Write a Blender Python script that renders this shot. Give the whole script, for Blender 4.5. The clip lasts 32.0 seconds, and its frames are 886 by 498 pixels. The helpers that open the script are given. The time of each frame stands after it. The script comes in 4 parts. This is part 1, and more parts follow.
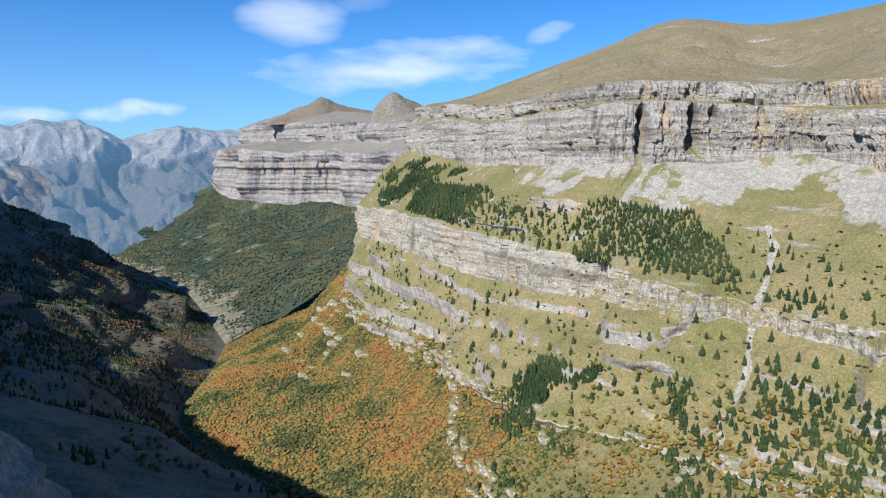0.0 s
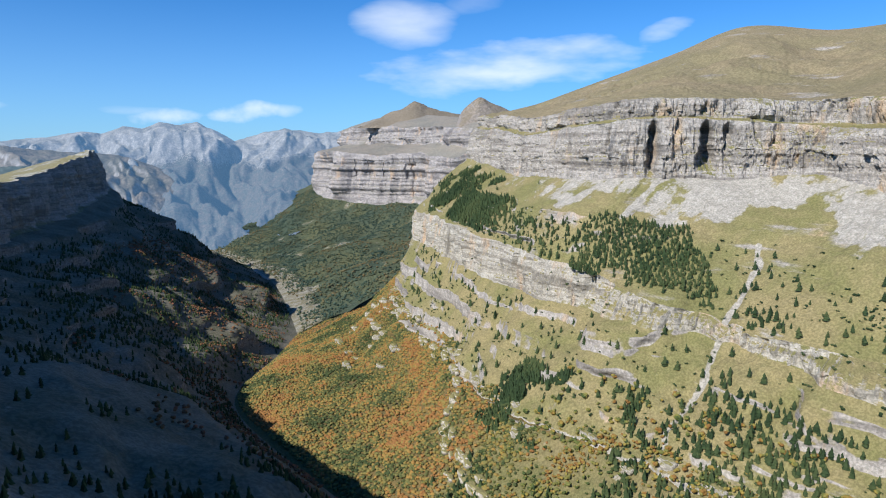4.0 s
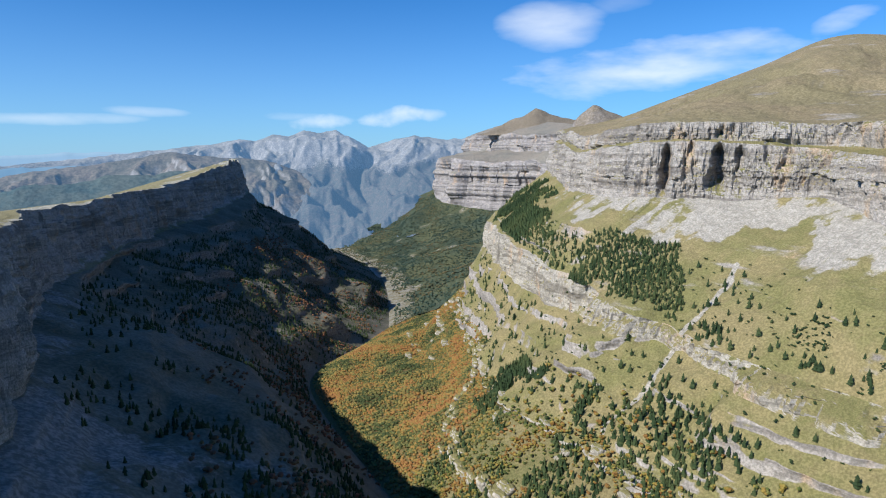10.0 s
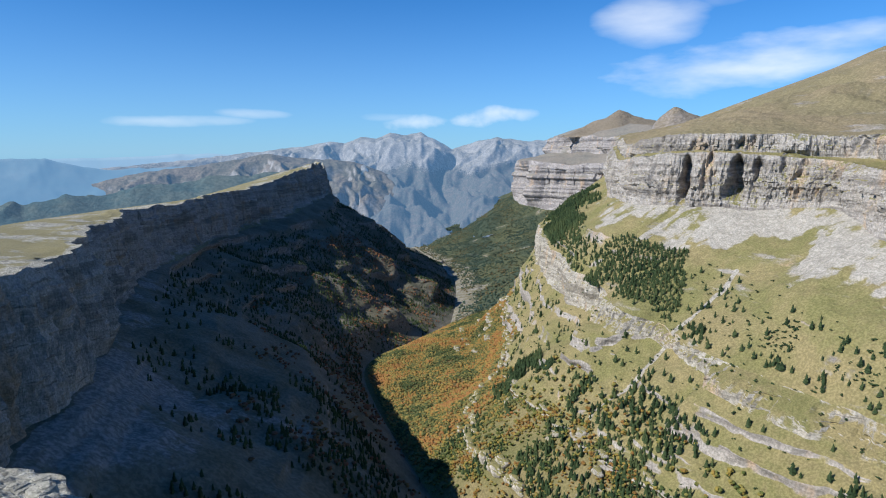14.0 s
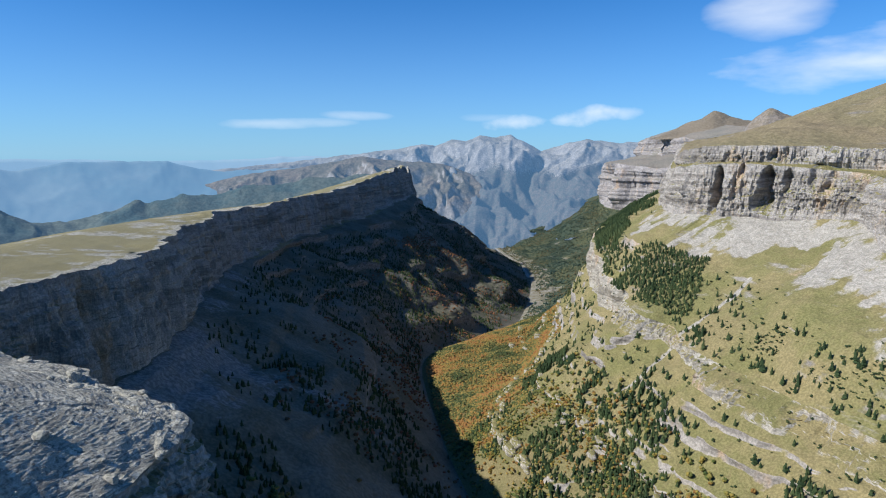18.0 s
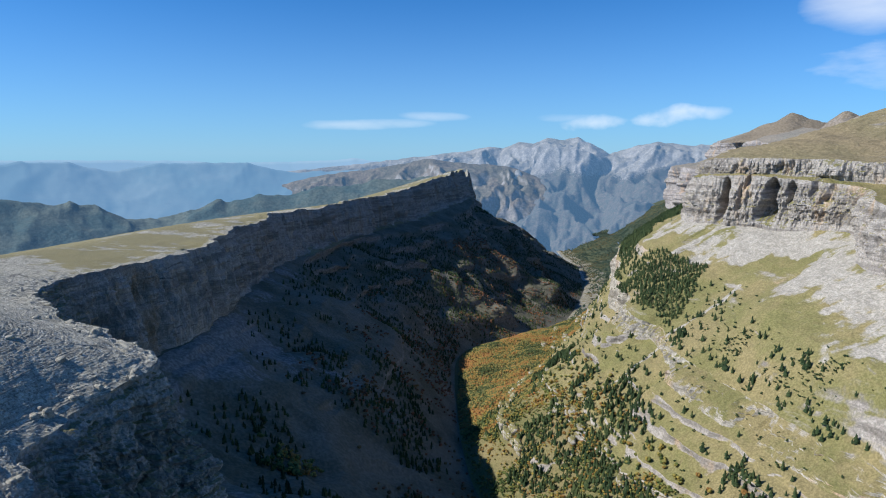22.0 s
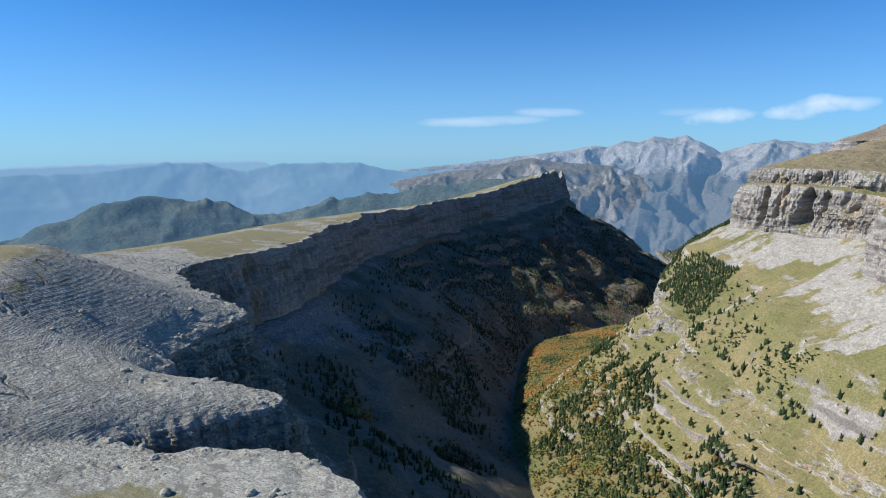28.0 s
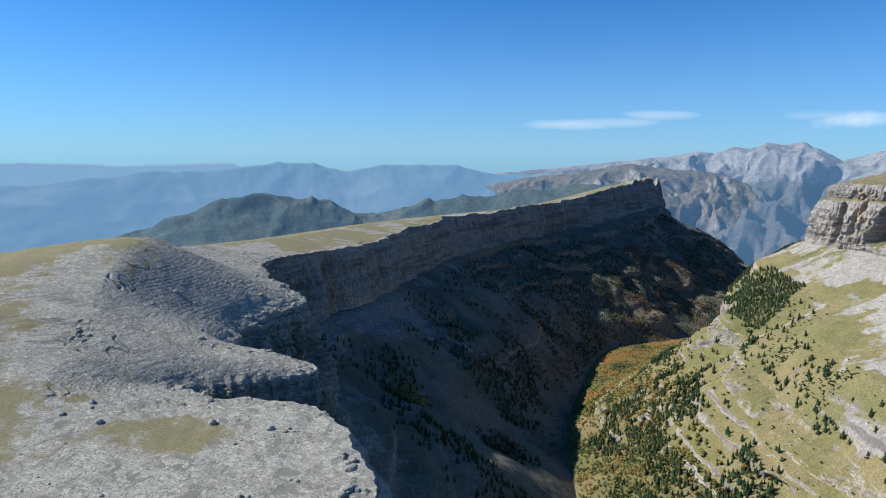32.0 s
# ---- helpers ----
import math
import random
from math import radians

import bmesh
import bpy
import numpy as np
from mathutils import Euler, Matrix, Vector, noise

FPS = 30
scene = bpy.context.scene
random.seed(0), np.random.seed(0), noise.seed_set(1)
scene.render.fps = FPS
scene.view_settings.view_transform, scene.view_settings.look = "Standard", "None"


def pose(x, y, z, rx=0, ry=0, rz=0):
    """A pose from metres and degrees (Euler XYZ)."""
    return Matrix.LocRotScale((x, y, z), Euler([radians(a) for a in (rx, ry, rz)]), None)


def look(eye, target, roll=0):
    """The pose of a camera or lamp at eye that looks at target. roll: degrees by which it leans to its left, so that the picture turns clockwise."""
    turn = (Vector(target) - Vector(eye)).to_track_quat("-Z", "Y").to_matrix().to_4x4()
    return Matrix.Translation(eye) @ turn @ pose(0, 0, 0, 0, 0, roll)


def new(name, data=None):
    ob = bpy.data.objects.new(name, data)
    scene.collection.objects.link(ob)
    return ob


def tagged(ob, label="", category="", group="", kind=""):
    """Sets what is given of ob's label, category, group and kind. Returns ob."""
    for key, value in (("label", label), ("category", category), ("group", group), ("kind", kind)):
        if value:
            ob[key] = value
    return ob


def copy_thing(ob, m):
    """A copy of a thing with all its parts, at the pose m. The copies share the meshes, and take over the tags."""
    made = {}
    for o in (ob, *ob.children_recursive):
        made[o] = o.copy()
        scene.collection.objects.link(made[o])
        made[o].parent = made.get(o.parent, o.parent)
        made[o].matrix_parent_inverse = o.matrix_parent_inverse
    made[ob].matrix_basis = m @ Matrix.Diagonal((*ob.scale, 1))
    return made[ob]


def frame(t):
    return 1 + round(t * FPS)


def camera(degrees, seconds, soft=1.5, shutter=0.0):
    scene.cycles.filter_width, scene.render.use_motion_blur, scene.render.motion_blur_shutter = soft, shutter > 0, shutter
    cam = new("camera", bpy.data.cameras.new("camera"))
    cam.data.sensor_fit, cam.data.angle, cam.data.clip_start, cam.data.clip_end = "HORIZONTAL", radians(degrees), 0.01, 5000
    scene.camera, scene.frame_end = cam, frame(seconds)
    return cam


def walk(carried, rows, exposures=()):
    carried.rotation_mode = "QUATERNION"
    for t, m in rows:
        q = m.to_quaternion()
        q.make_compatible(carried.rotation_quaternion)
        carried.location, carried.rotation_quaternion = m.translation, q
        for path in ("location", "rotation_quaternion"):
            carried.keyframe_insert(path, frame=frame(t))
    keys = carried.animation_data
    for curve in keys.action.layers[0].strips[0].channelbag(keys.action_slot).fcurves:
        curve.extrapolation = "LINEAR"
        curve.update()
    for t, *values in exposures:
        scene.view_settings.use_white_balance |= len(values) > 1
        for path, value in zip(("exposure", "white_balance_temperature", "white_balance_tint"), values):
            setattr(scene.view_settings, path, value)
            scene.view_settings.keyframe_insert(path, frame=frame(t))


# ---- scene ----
cam = camera(70.98, 32.0, soft=1.1)
# seconds, place, heading from north (clockwise), tilt, lean
ROWS = [
    (0, -228.5, 324.1, 398.6, 33.60, -9.20, -0.44),
    (1, -215.8, 302.0, 401.8, 31.13, -9.24, -0.31),
    (2, -202.9, 280.1, 405.0, 28.66, -9.27, -0.19),
    (3, -189.6, 258.6, 408.3, 26.34, -9.19, -0.08),
    (4, -175.7, 237.5, 411.8, 24.17, -9.09, 0.01),
    (5, -161.1, 217.1, 415.4, 22.08, -8.99, 0.08),
    (6, -146.1, 197.0, 419.0, 19.99, -9.01, 0.12),
    (7, -131.2, 176.9, 422.5, 17.80, -8.99, 0.14),
    (8, -116.8, 156.4, 425.7, 15.66, -8.93, 0.13),
    (9, -103.1, 135.4, 428.6, 13.48, -8.89, 0.10),
    (10, -89.9, 114.1, 431.2, 11.44, -8.81, 0.05),
    (11, -76.7, 93.1, 433.8, 9.82, -8.80, 0.01),
    (12, -62.9, 72.8, 436.6, 7.67, -8.83, -0.00),
    (13, -48.3, 53.7, 439.7, 5.38, -8.83, 0.02),
    (14, -32.8, 35.4, 443.1, 3.11, -8.82, 0.06),
    (15, -16.6, 17.7, 446.5, 0.80, -8.78, 0.09),
    (16, 0.0, 0.0, 450.0, -1.47, -8.78, 0.09),
    (17, 17.0, -17.8, 453.3, -3.72, -8.76, 0.04),
    (18, 34.5, -35.5, 456.6, -5.83, -8.79, -0.04),
    (19, 52.8, -52.4, 459.9, -7.80, -8.76, -0.09),
    (20, 72.2, -68.2, 463.1, -9.63, -8.78, -0.10),
    (21, 92.7, -82.5, 466.5, -11.23, -8.77, -0.03),
    (22, 113.6, -96.1, 470.0, -12.76, -8.74, 0.08),
    (23, 133.9, -110.0, 473.5, -14.27, -8.76, 0.17),
    (24, 152.6, -125.1, 477.0, -15.73, -8.71, 0.20),
    (25, 169.0, -142.1, 480.5, -17.05, -8.52, 0.11),
    (26, 183.8, -159.9, 483.9, -18.56, -8.69, -0.03),
    (27, 197.8, -176.7, 487.2, -20.50, -8.93, -0.17),
    (28, 212.2, -191.0, 490.3, -22.98, -9.01, -0.23),
    (29, 227.6, -201.6, 493.1, -25.35, -8.98, -0.16),
    (30, 243.9, -209.3, 495.9, -27.62, -8.81, 0.02),
    (31, 260.9, -214.8, 498.5, -30.01, -8.81, 0.27),
    (32, 278.1, -219.4, 501.0, -32.29, -8.87, 0.56),
]
walk(cam, [(t, pose(x, y, z, 90 + tilt, 0, -head) @ pose(0, 0, 0, 0, 0, lean)) for t, x, y, z, head, tilt, lean in ROWS], [(0, 0.42), (14, 0.33), (32, 0.30)])

# ---- light ----
SUN_ELEV, SUN_SIDE = 38.7, -23.0   # degrees above the horizon; degrees down-valley from due left
toward = Vector((-math.cos(radians(SUN_SIDE)) * math.cos(radians(SUN_ELEV)), math.sin(radians(SUN_SIDE)) * math.cos(radians(SUN_ELEV)), math.sin(radians(SUN_ELEV))))
world = bpy.data.worlds.new("sky")
scene.world = world
world.use_nodes = True
wn = world.node_tree
sky = wn.nodes.new("ShaderNodeTexSky")
sky.sky_type, sky.sun_disc = "NISHITA", False
sky.sun_elevation = radians(SUN_ELEV)
sky.sun_rotation = math.atan2(toward.x, toward.y)
sky.altitude, sky.air_density, sky.dust_density, sky.ozone_density = 2200.0, 1.0, 0.1, 4.0
wn.nodes["Background"].inputs["Strength"].default_value = 0.07
way = wn.nodes.new("ShaderNodeTexCoord").outputs["Generated"]


def wmath(op, a, b=0.0, c=0.0):
    n = wn.nodes.new("ShaderNodeMath")
    n.operation = op
    for i, v in enumerate((a, b, c)):
        if isinstance(v, (int, float)):
            n.inputs[i].default_value = v
        else:
            wn.links.new(v, n.inputs[i])
    return n.outputs[0]


def wdot(v):
    n = wn.nodes.new("ShaderNodeVectorMath")
    n.operation = "DOT_PRODUCT"
    n.inputs[1].default_value = v
    wn.links.new(way, n.inputs[0])
    return n.outputs["Value"]


def wmix(fac, a, b, kind="MIX"):
    n = wn.nodes.new("ShaderNodeMix")
    n.data_type, n.blend_type = "RGBA", kind
    for sock, v in (("Factor", fac), ("A", a), ("B", b)):
        i = [k for k in n.inputs if k.name == sock and (k.type == "VALUE" if sock == "Factor" else k.type == "RGBA")][0]
        if isinstance(v, tuple):
            i.default_value = (*v, 1)
        elif isinstance(v, float):
            i.default_value = v
        else:
            wn.links.new(v, i)
    return [o for o in n.outputs if o.type == "RGBA"][0]


def wnoise(scale, stretch, detail=6.0):
    mp, n = wn.nodes.new("ShaderNodeMapping"), wn.nodes.new("ShaderNodeTexNoise")
    mp.inputs["Scale"].default_value = stretch
    wn.links.new(way, mp.inputs["Vector"])
    wn.links.new(mp.outputs["Vector"], n.inputs["Vector"])
    n.inputs["Scale"].default_value, n.inputs["Detail"].default_value = scale, detail
    return n.outputs["Fac"]


# clear blue air with a pale rim at the horizon, and a few fair-weather clouds far off
blue = wmix(1.0, sky.outputs["Color"], (0.30, 1.04, 1.64), "MULTIPLY")
lift = wmath("MULTIPLY", wdot((0, 0, 1)), 1.0)
rim = wmath("POWER", wmath("SUBTRACT", 1.0, wmath("MINIMUM", wmath("MULTIPLY", wmath("ABSOLUTE", lift), 3.2), 1.0)), 2.0)
blue = wmix(wmath("MULTIPLY", rim, 0.65), blue, (4.4, 6.4, 9.0))
wisp, puff = wnoise(9.0, (1, 1, 3.5)), wnoise(22.0, (1, 1, 1.6))
cover = 0.0
#          heading, height, half width, half height, slant, edge, whiteness
CLOUDS = [(20.6, 10.9, 5.0, 2.2, 0.0, 0.3, 0.85), (30.0, 7.3, 11.5, 2.2, 0.10, 0.8, 0.6), (43.0, 9.6, 2.4, 0.9, 0.25, 0.7, 0.6), (6.8, 3.2, 2.8, 0.85, 0.08, 0.95, 0.55), (10.6, 3.4, 1.3, 0.55, 0.05, 0.95, 0.35),
          (0.2, 2.7, 3.0, 0.7, 0.05, 0.95, 0.45), (-13.5, 3.3, 3.2, 0.42, -0.03, 0.7, 0.35), (-20.0, 2.6, 6.0, 0.5, 0.02, 0.7, 0.4), (-1.5, 3.1, 4.0, 0.4, 0.0, 0.8, 0.25), (27.0, 12.5, 3.0, 0.8, 0.1, 0.8, 0.15)]
for head, high, wide, tall, slant, edge, white in CLOUDS:
    h, e = radians(head), radians(high)
    fwd = Vector((math.sin(h) * math.cos(e), math.cos(h) * math.cos(e), math.sin(e)))
    side = Vector((math.cos(h), -math.sin(h), 0))
    up = side.cross(fwd)
    u = wmath("MULTIPLY", wdot(side), 1 / math.sin(radians(wide)))
    v = wmath("MULTIPLY", wmath("MULTIPLY_ADD", wdot(side), -slant, wdot(up)), 1 / math.sin(radians(tall)))
    r = wmath("ADD", wmath("MULTIPLY", u, u), wmath("MULTIPLY", v, v))
    ragged = wmath("MULTIPLY", wmath("SUBTRACT", puff if edge > 0.8 else wisp, 0.5), 4.5 * edge)
    m = wmath("SUBTRACT", wmath("SUBTRACT", 1.0, r), ragged)
    m = wmath("MULTIPLY", m, 0.62)
    m = wmath("MULTIPLY", wmath("MINIMUM", wmath("MAXIMUM", m, 0.0), 1.0), wmath("GREATER_THAN", wdot(fwd), 0.5))
    cover = wmath("MAXIMUM", cover, wmath("MULTIPLY", m, white))
blue = wmix(cover, blue, (12.0, 12.6, 13.2))
wn.links.new(blue, wn.nodes["Background"].inputs["Color"])
sun = new("sun", bpy.data.lights.new("sun", "SUN"))
sun.data.energy, sun.data.angle, sun.data.color = 5.0, radians(0.5), (1.0, 0.96, 0.91)
sun.matrix_world = look((0, 0, 900), Vector((0, 0, 900)) - toward)


# ---- arithmetic ----
def vnoise(p, seed=0):
    """Smooth noise, -1 to 1, at the rows of p."""
    flat = np.ascontiguousarray(p).reshape(-1, 3)
    res = np.empty(len(flat))
    for s in range(0, len(flat), 8192):
        q = flat[s:s + 8192].T
        f = np.floor(q)
        u = q - f
        u = u * u * u * (u * (u * 6 - 15) + 10)
        i = f.astype(np.int64).astype(np.uint32)
        hx, hy, hz = i[0] * np.uint32(374761393), i[1] * np.uint32(668265263), i[2] * np.uint32(2147483647) + np.uint32(seed * 144269)
        rows = []
        for ax in (hx, hx + np.uint32(374761393)):
            for ay in (hy, hy + np.uint32(668265263)):
                for az in (hz, hz + np.uint32(2147483647)):
                    h = ax + ay + az
                    h = (h ^ (h >> np.uint32(13))) * np.uint32(1274126177)
                    h = (h ^ (h >> np.uint32(16))) * np.uint32(2246822519)
                    rows.append(((h ^ (h >> np.uint32(15))) & np.uint32(0xFFFFFF)).astype(np.float32))
        z = [rows[k] + (rows[k + 1] - rows[k]) * u[2] for k in (0, 2, 4, 6)]
        y0, y1 = z[0] + (z[1] - z[0]) * u[1], z[2] + (z[3] - z[2]) * u[1]
        res[s:s + 8192] = y0 + (y1 - y0) * u[0]
    return (res * (2.0 / 0xFFFFFF) - 1).reshape(np.shape(p)[:-1])


def fbm(p, size, octaves=4, seed=0, rough=0.5):
    p = np.asarray(p, float) / np.asarray(size, float)
    out, a, norm = 0.0, 1.0, 0.0
    for k in range(octaves):
        out, norm = out + a * vnoise(p * (2.03 ** k) + 17.3 * k, seed + k), norm + a
        a *= rough
    return out / norm


def smooth(a, b, x):
    t = np.clip((x - a) / (b - a), 0, 1)
    return t * t * (3 - 2 * t)


def spline(points, n_each):
    """A smooth curve through the rows of points, n_each steps in each span; spans of any length, no loops."""
    p = np.asarray(points, float)
    h = np.maximum(np.linalg.norm(np.diff(p, axis=0), axis=1), 1e-6)
    v = np.diff(p, axis=0) / h[:, None]
    m = np.vstack([v[:1], (v[:-1] * h[1:, None] + v[1:] * h[:-1, None]) / (h[1:] + h[:-1])[:, None], v[-1:]])
    out = []
    for k in range(len(p) - 1):
        t = np.linspace(0, 1, n_each[k], endpoint=False)[:, None]
        t2, t3 = t * t, t * t * t
        out.append((2 * t3 - 3 * t2 + 1) * p[k] + (t3 - 2 * t2 + t) * h[k] * m[k] + (3 * t2 - 2 * t3) * p[k + 1] + (t3 - t2) * h[k] * m[k + 1])
    out.append(p[-1:])
    return np.vstack(out)


def steeper(top, foot, share):
    """The foot line drawn in under the top line: share of its distance is kept."""
    return [(a[0] + (b[0] - a[0]) * share, a[1] + (b[1] - a[1]) * share, b[2]) for a, b in zip(top, foot)]


def loft(lines, steps, rows):
    """A grid of places (rows, columns, 3) across guide lines; steps: columns in each span, rows: rows between each two lines."""
    curves = [spline(l, steps) for l in lines]
    grid, lane = [], []
    for k in range(len(curves) - 1):
        for t in np.linspace(0, 1, rows[k], endpoint=False):
            grid.append(curves[k] * (1 - t) + curves[k + 1] * t)
            lane.append(k + t)
    grid.append(curves[-1])
    lane.append(len(curves) - 1.0)
    return np.array(grid), np.array(lane)


def outward(grid, sign):
    """Unit horizontal normals of each row."""
    d = np.gradient(grid, axis=1)
    n = np.stack([d[..., 1], -d[..., 0], 0 * d[..., 0]], -1) * sign
    return n / np.maximum(np.linalg.norm(n, axis=-1, keepdims=True), 1e-6)


def grid_mesh(name, grid, material, flip=False, cover=None, crisp=False):
    r, c, _ = grid.shape
    idx = np.arange(r * c).reshape(r, c)
    q = np.stack([idx[:-1, :-1], idx[:-1, 1:], idx[1:, 1:], idx[1:, :-1]], -1).reshape(-1, 4)
    if flip:
        q = q[:, ::-1]
    me = bpy.data.meshes.new(name)
    me.vertices.add(r * c)
    me.vertices.foreach_set("co", grid.reshape(-1).astype(np.float32))
    me.loops.add(q.size)
    me.loops.foreach_set("vertex_index", q.reshape(-1).astype(np.int32))
    me.polygons.add(len(q))
    me.polygons.foreach_set("loop_start", np.arange(0, q.size, 4, dtype=np.int32))
    me.polygons.foreach_set("loop_total", np.full(len(q), 4, dtype=np.int32))
    me.polygons.foreach_set("use_smooth", np.full(len(q), not crisp))
    me.update(calc_edges=True)
    me.validate()
    if cover is not None:
        me.attributes.new("cover", "FLOAT", "POINT").data.foreach_set("value", cover.reshape(-1).astype(np.float32))
    me.materials.append(material)
    return new(name, me)


# ---- materials ----
def nodes_for(name):
    m = bpy.data.materials.new(name)
    m.use_nodes = True
    return m, m.node_tree, m.node_tree.nodes["Principled BSDF"]


def terrain(name, steep, flat, cut=(0.55, 0.75), grain=6.0, patch=60.0, stain=None, rough=0.95, bump=0.8, layers=0.0, haze_glow=None, speck=1.6, streak=0.0, third=None, outcrop=0.0, contour=0.0, crack=0.0, beds=0.0):
    """Ground whose steep faces are rock and whose gentle ones are turf. steep, flat: two colours each."""
    m, nt, b = nodes_for(name)
    nn, ll = nt.nodes, nt.links
    geo, tc = nn.new("ShaderNodeNewGeometry"), nn.new("ShaderNodeTexCoord")

    def noisy(scale, detail, stretch=(1, 1, 1)):
        mp, n = nn.new("ShaderNodeMapping"), nn.new("ShaderNodeTexNoise")
        mp.inputs["Scale"].default_value = stretch
        ll.new(tc.outputs["Object"], mp.inputs["Vector"])
        ll.new(mp.outputs["Vector"], n.inputs["Vector"])
        n.inputs["Scale"].default_value, n.inputs["Detail"].default_value = scale, detail
        n.inputs["Roughness"].default_value = 0.65
        return n.outputs["Fac"]

    def ramp(fac, lo, hi):
        r = nn.new("ShaderNodeMapRange")
        r.interpolation_type = "SMOOTHSTEP"
        r.inputs["From Min"].default_value, r.inputs["From Max"].default_value = lo, hi
        ll.new(fac, r.inputs["Value"])
        return r.outputs["Result"]

    def mix(fac, a, c):
        x = nn.new("ShaderNodeMix")
        x.data_type = "RGBA"
        ll.new(fac, x.inputs["Factor"])
        for sock, v in (("A", a), ("B", c)):
            s = [i for i in x.inputs if i.name == sock and i.type == "RGBA"][0]
            if isinstance(v, tuple):
                s.default_value = (*v, 1)
            else:
                ll.new(v, s)
        return [o for o in x.outputs if o.type == "RGBA"][0]

    fine, broad = noisy(1.0 / grain, 8), noisy(1.0 / patch, 5)
    rock = mix(ramp(fine, 0.35, 0.65), steep[0], steep[1])
    if layers:
        rock = mix(ramp(noisy(1.0 / 30.0, 5, (0.15, 0.15, layers)), 0.45, 0.62), rock, tuple(0.74 * v for v in steep[0]))
    if beds:
        rock = mix(ramp(noisy(1.0, 3, (0.012, 0.012, beds * 0.3)), 0.50, 0.62), rock, tuple(0.94 * v for v in steep[1]))
        rock = mix(ramp(noisy(1.0, 4, (0.04, 0.04, beds)), 0.58, 0.63), rock, tuple(0.68 * v for v in steep[0]))
    if stain:
        rock = mix(ramp(noisy(1.0 / 45.0, 5, (1, 1, 0.35)), 0.55, 0.72), rock, stain)
    if streak:
        rock = mix(ramp(noisy(1.0 / 9.0, 4, (1, 1, 0.06)), 0.56, 0.72), rock, tuple(streak * v for v in steep[0]))
    turf = mix(ramp(broad, 0.38, 0.62), flat[0], flat[1])
    turf = mix(ramp(fine, 0.5, 0.8), turf, tuple(0.7 * v for v in flat[1]))
    if outcrop:
        turf = mix(ramp(noisy(1.0 / 34.0, 6, (0.3, 0.3, 2.2)), outcrop, outcrop + 0.1), turf, rock)
    sep = nn.new("ShaderNodeSeparateXYZ")
    ll.new(geo.outputs["Normal"], sep.inputs[0])
    add = nn.new("ShaderNodeMath")
    add.operation = "MULTIPLY_ADD"
    add.inputs[1].default_value, add.inputs[2].default_value = 0.3, -0.15
    ll.new(fine, add.inputs[0])
    tot = nn.new("ShaderNodeMath")
    ll.new(add.outputs[0], tot.inputs[0])
    ll.new(sep.outputs["Z"], tot.inputs[1])
    colour = mix(ramp(tot.outputs[0], *cut), rock, turf)
    if contour:
        colour = mix(ramp(noisy(1.0 / 2.5, 9), 0.50, 0.58), colour, tuple(1.2 * v for v in steep[1]))
        # dark flecks: small shadows between rubble, painted into the colour
        colour = mix(ramp(noisy(1.0 / 0.8, 8), 0.52, 0.60), colour, tuple(0.5 * v for v in steep[0]))
        colour = mix(ramp(noisy(1.0, 4, (0.06, 0.06, contour)), 0.57, 0.63), colour, tuple(0.72 * v for v in steep[0]))
        colour = mix(ramp(noisy(1.0, 3, (0.09, 0.09, contour * 3.1)), 0.57, 0.63), colour, tuple(0.7 * v for v in steep[0]))
    if third:
        at, cv = nn.new("ShaderNodeAttribute"), nn.new("ShaderNodeMath")
        at.attribute_name, cv.operation = "cover", "MULTIPLY_ADD"
        ll.new(noisy(1.0 / 11.0, 7), cv.inputs[0])
        cv.inputs[1].default_value = 1.1
        sh = nn.new("ShaderNodeMath")
        sh.operation = "SUBTRACT"
        ll.new(at.outputs["Fac"], sh.inputs[0])
        sh.inputs[1].default_value = 0.55
        ll.new(sh.outputs[0], cv.inputs[2])
        lay = mix(ramp(fine, 0.35, 0.65), third[0], third[1])
        colour = mix(ramp(cv.outputs[0], 0.40, 0.60), colour, lay)
    if speck:
        dark = nn.new("ShaderNodeMix")
        dark.data_type, dark.blend_type = "RGBA", "MULTIPLY"
        ll.new(ramp(noisy(1.0 / speck, 4), 0.62, 0.40), dark.inputs["Factor"])
        ll.new(colour, [i for i in dark.inputs if i.name == "A" and i.type == "RGBA"][0])
        [i for i in dark.inputs if i.name == "B" and i.type == "RGBA"][0].default_value = (0.66, 0.68, 0.66, 1)
        colour = [o for o in dark.outputs if o.type == "RGBA"][0]
    ll.new(colour, b.inputs["Base Color"])
    b.inputs["Roughness"].default_value = rough
    b.inputs["Specular IOR Level"].default_value = 0.15
    if bump:
        bp = nn.new("ShaderNodeBump")
        bp.inputs["Strength"].default_value, bp.inputs["Distance"].default_value = bump, grain * 0.35
        height = fine
        if crack:
            hs = nn.new("ShaderNodeMath")
            hs.operation = "MULTIPLY_ADD"
            ll.new(noisy(1.0 / 3.0, 5, (1, 1, 0.1)), hs.inputs[0])
            hs.inputs[1].default_value = crack
            ll.new(fine, hs.inputs[2])
            height = hs.outputs[0]
        ll.new(height, bp.inputs["Height"])
        ll.new(bp.outputs["Normal"], b.inputs["Normal"])
    if haze_glow:  # only the backdrop at the horizon: emission stands in for haze
        b.inputs["Emission Color"].default_value = (*haze_glow[0], 1)
        b.inputs["Emission Strength"].default_value = haze_glow[1]
    return m


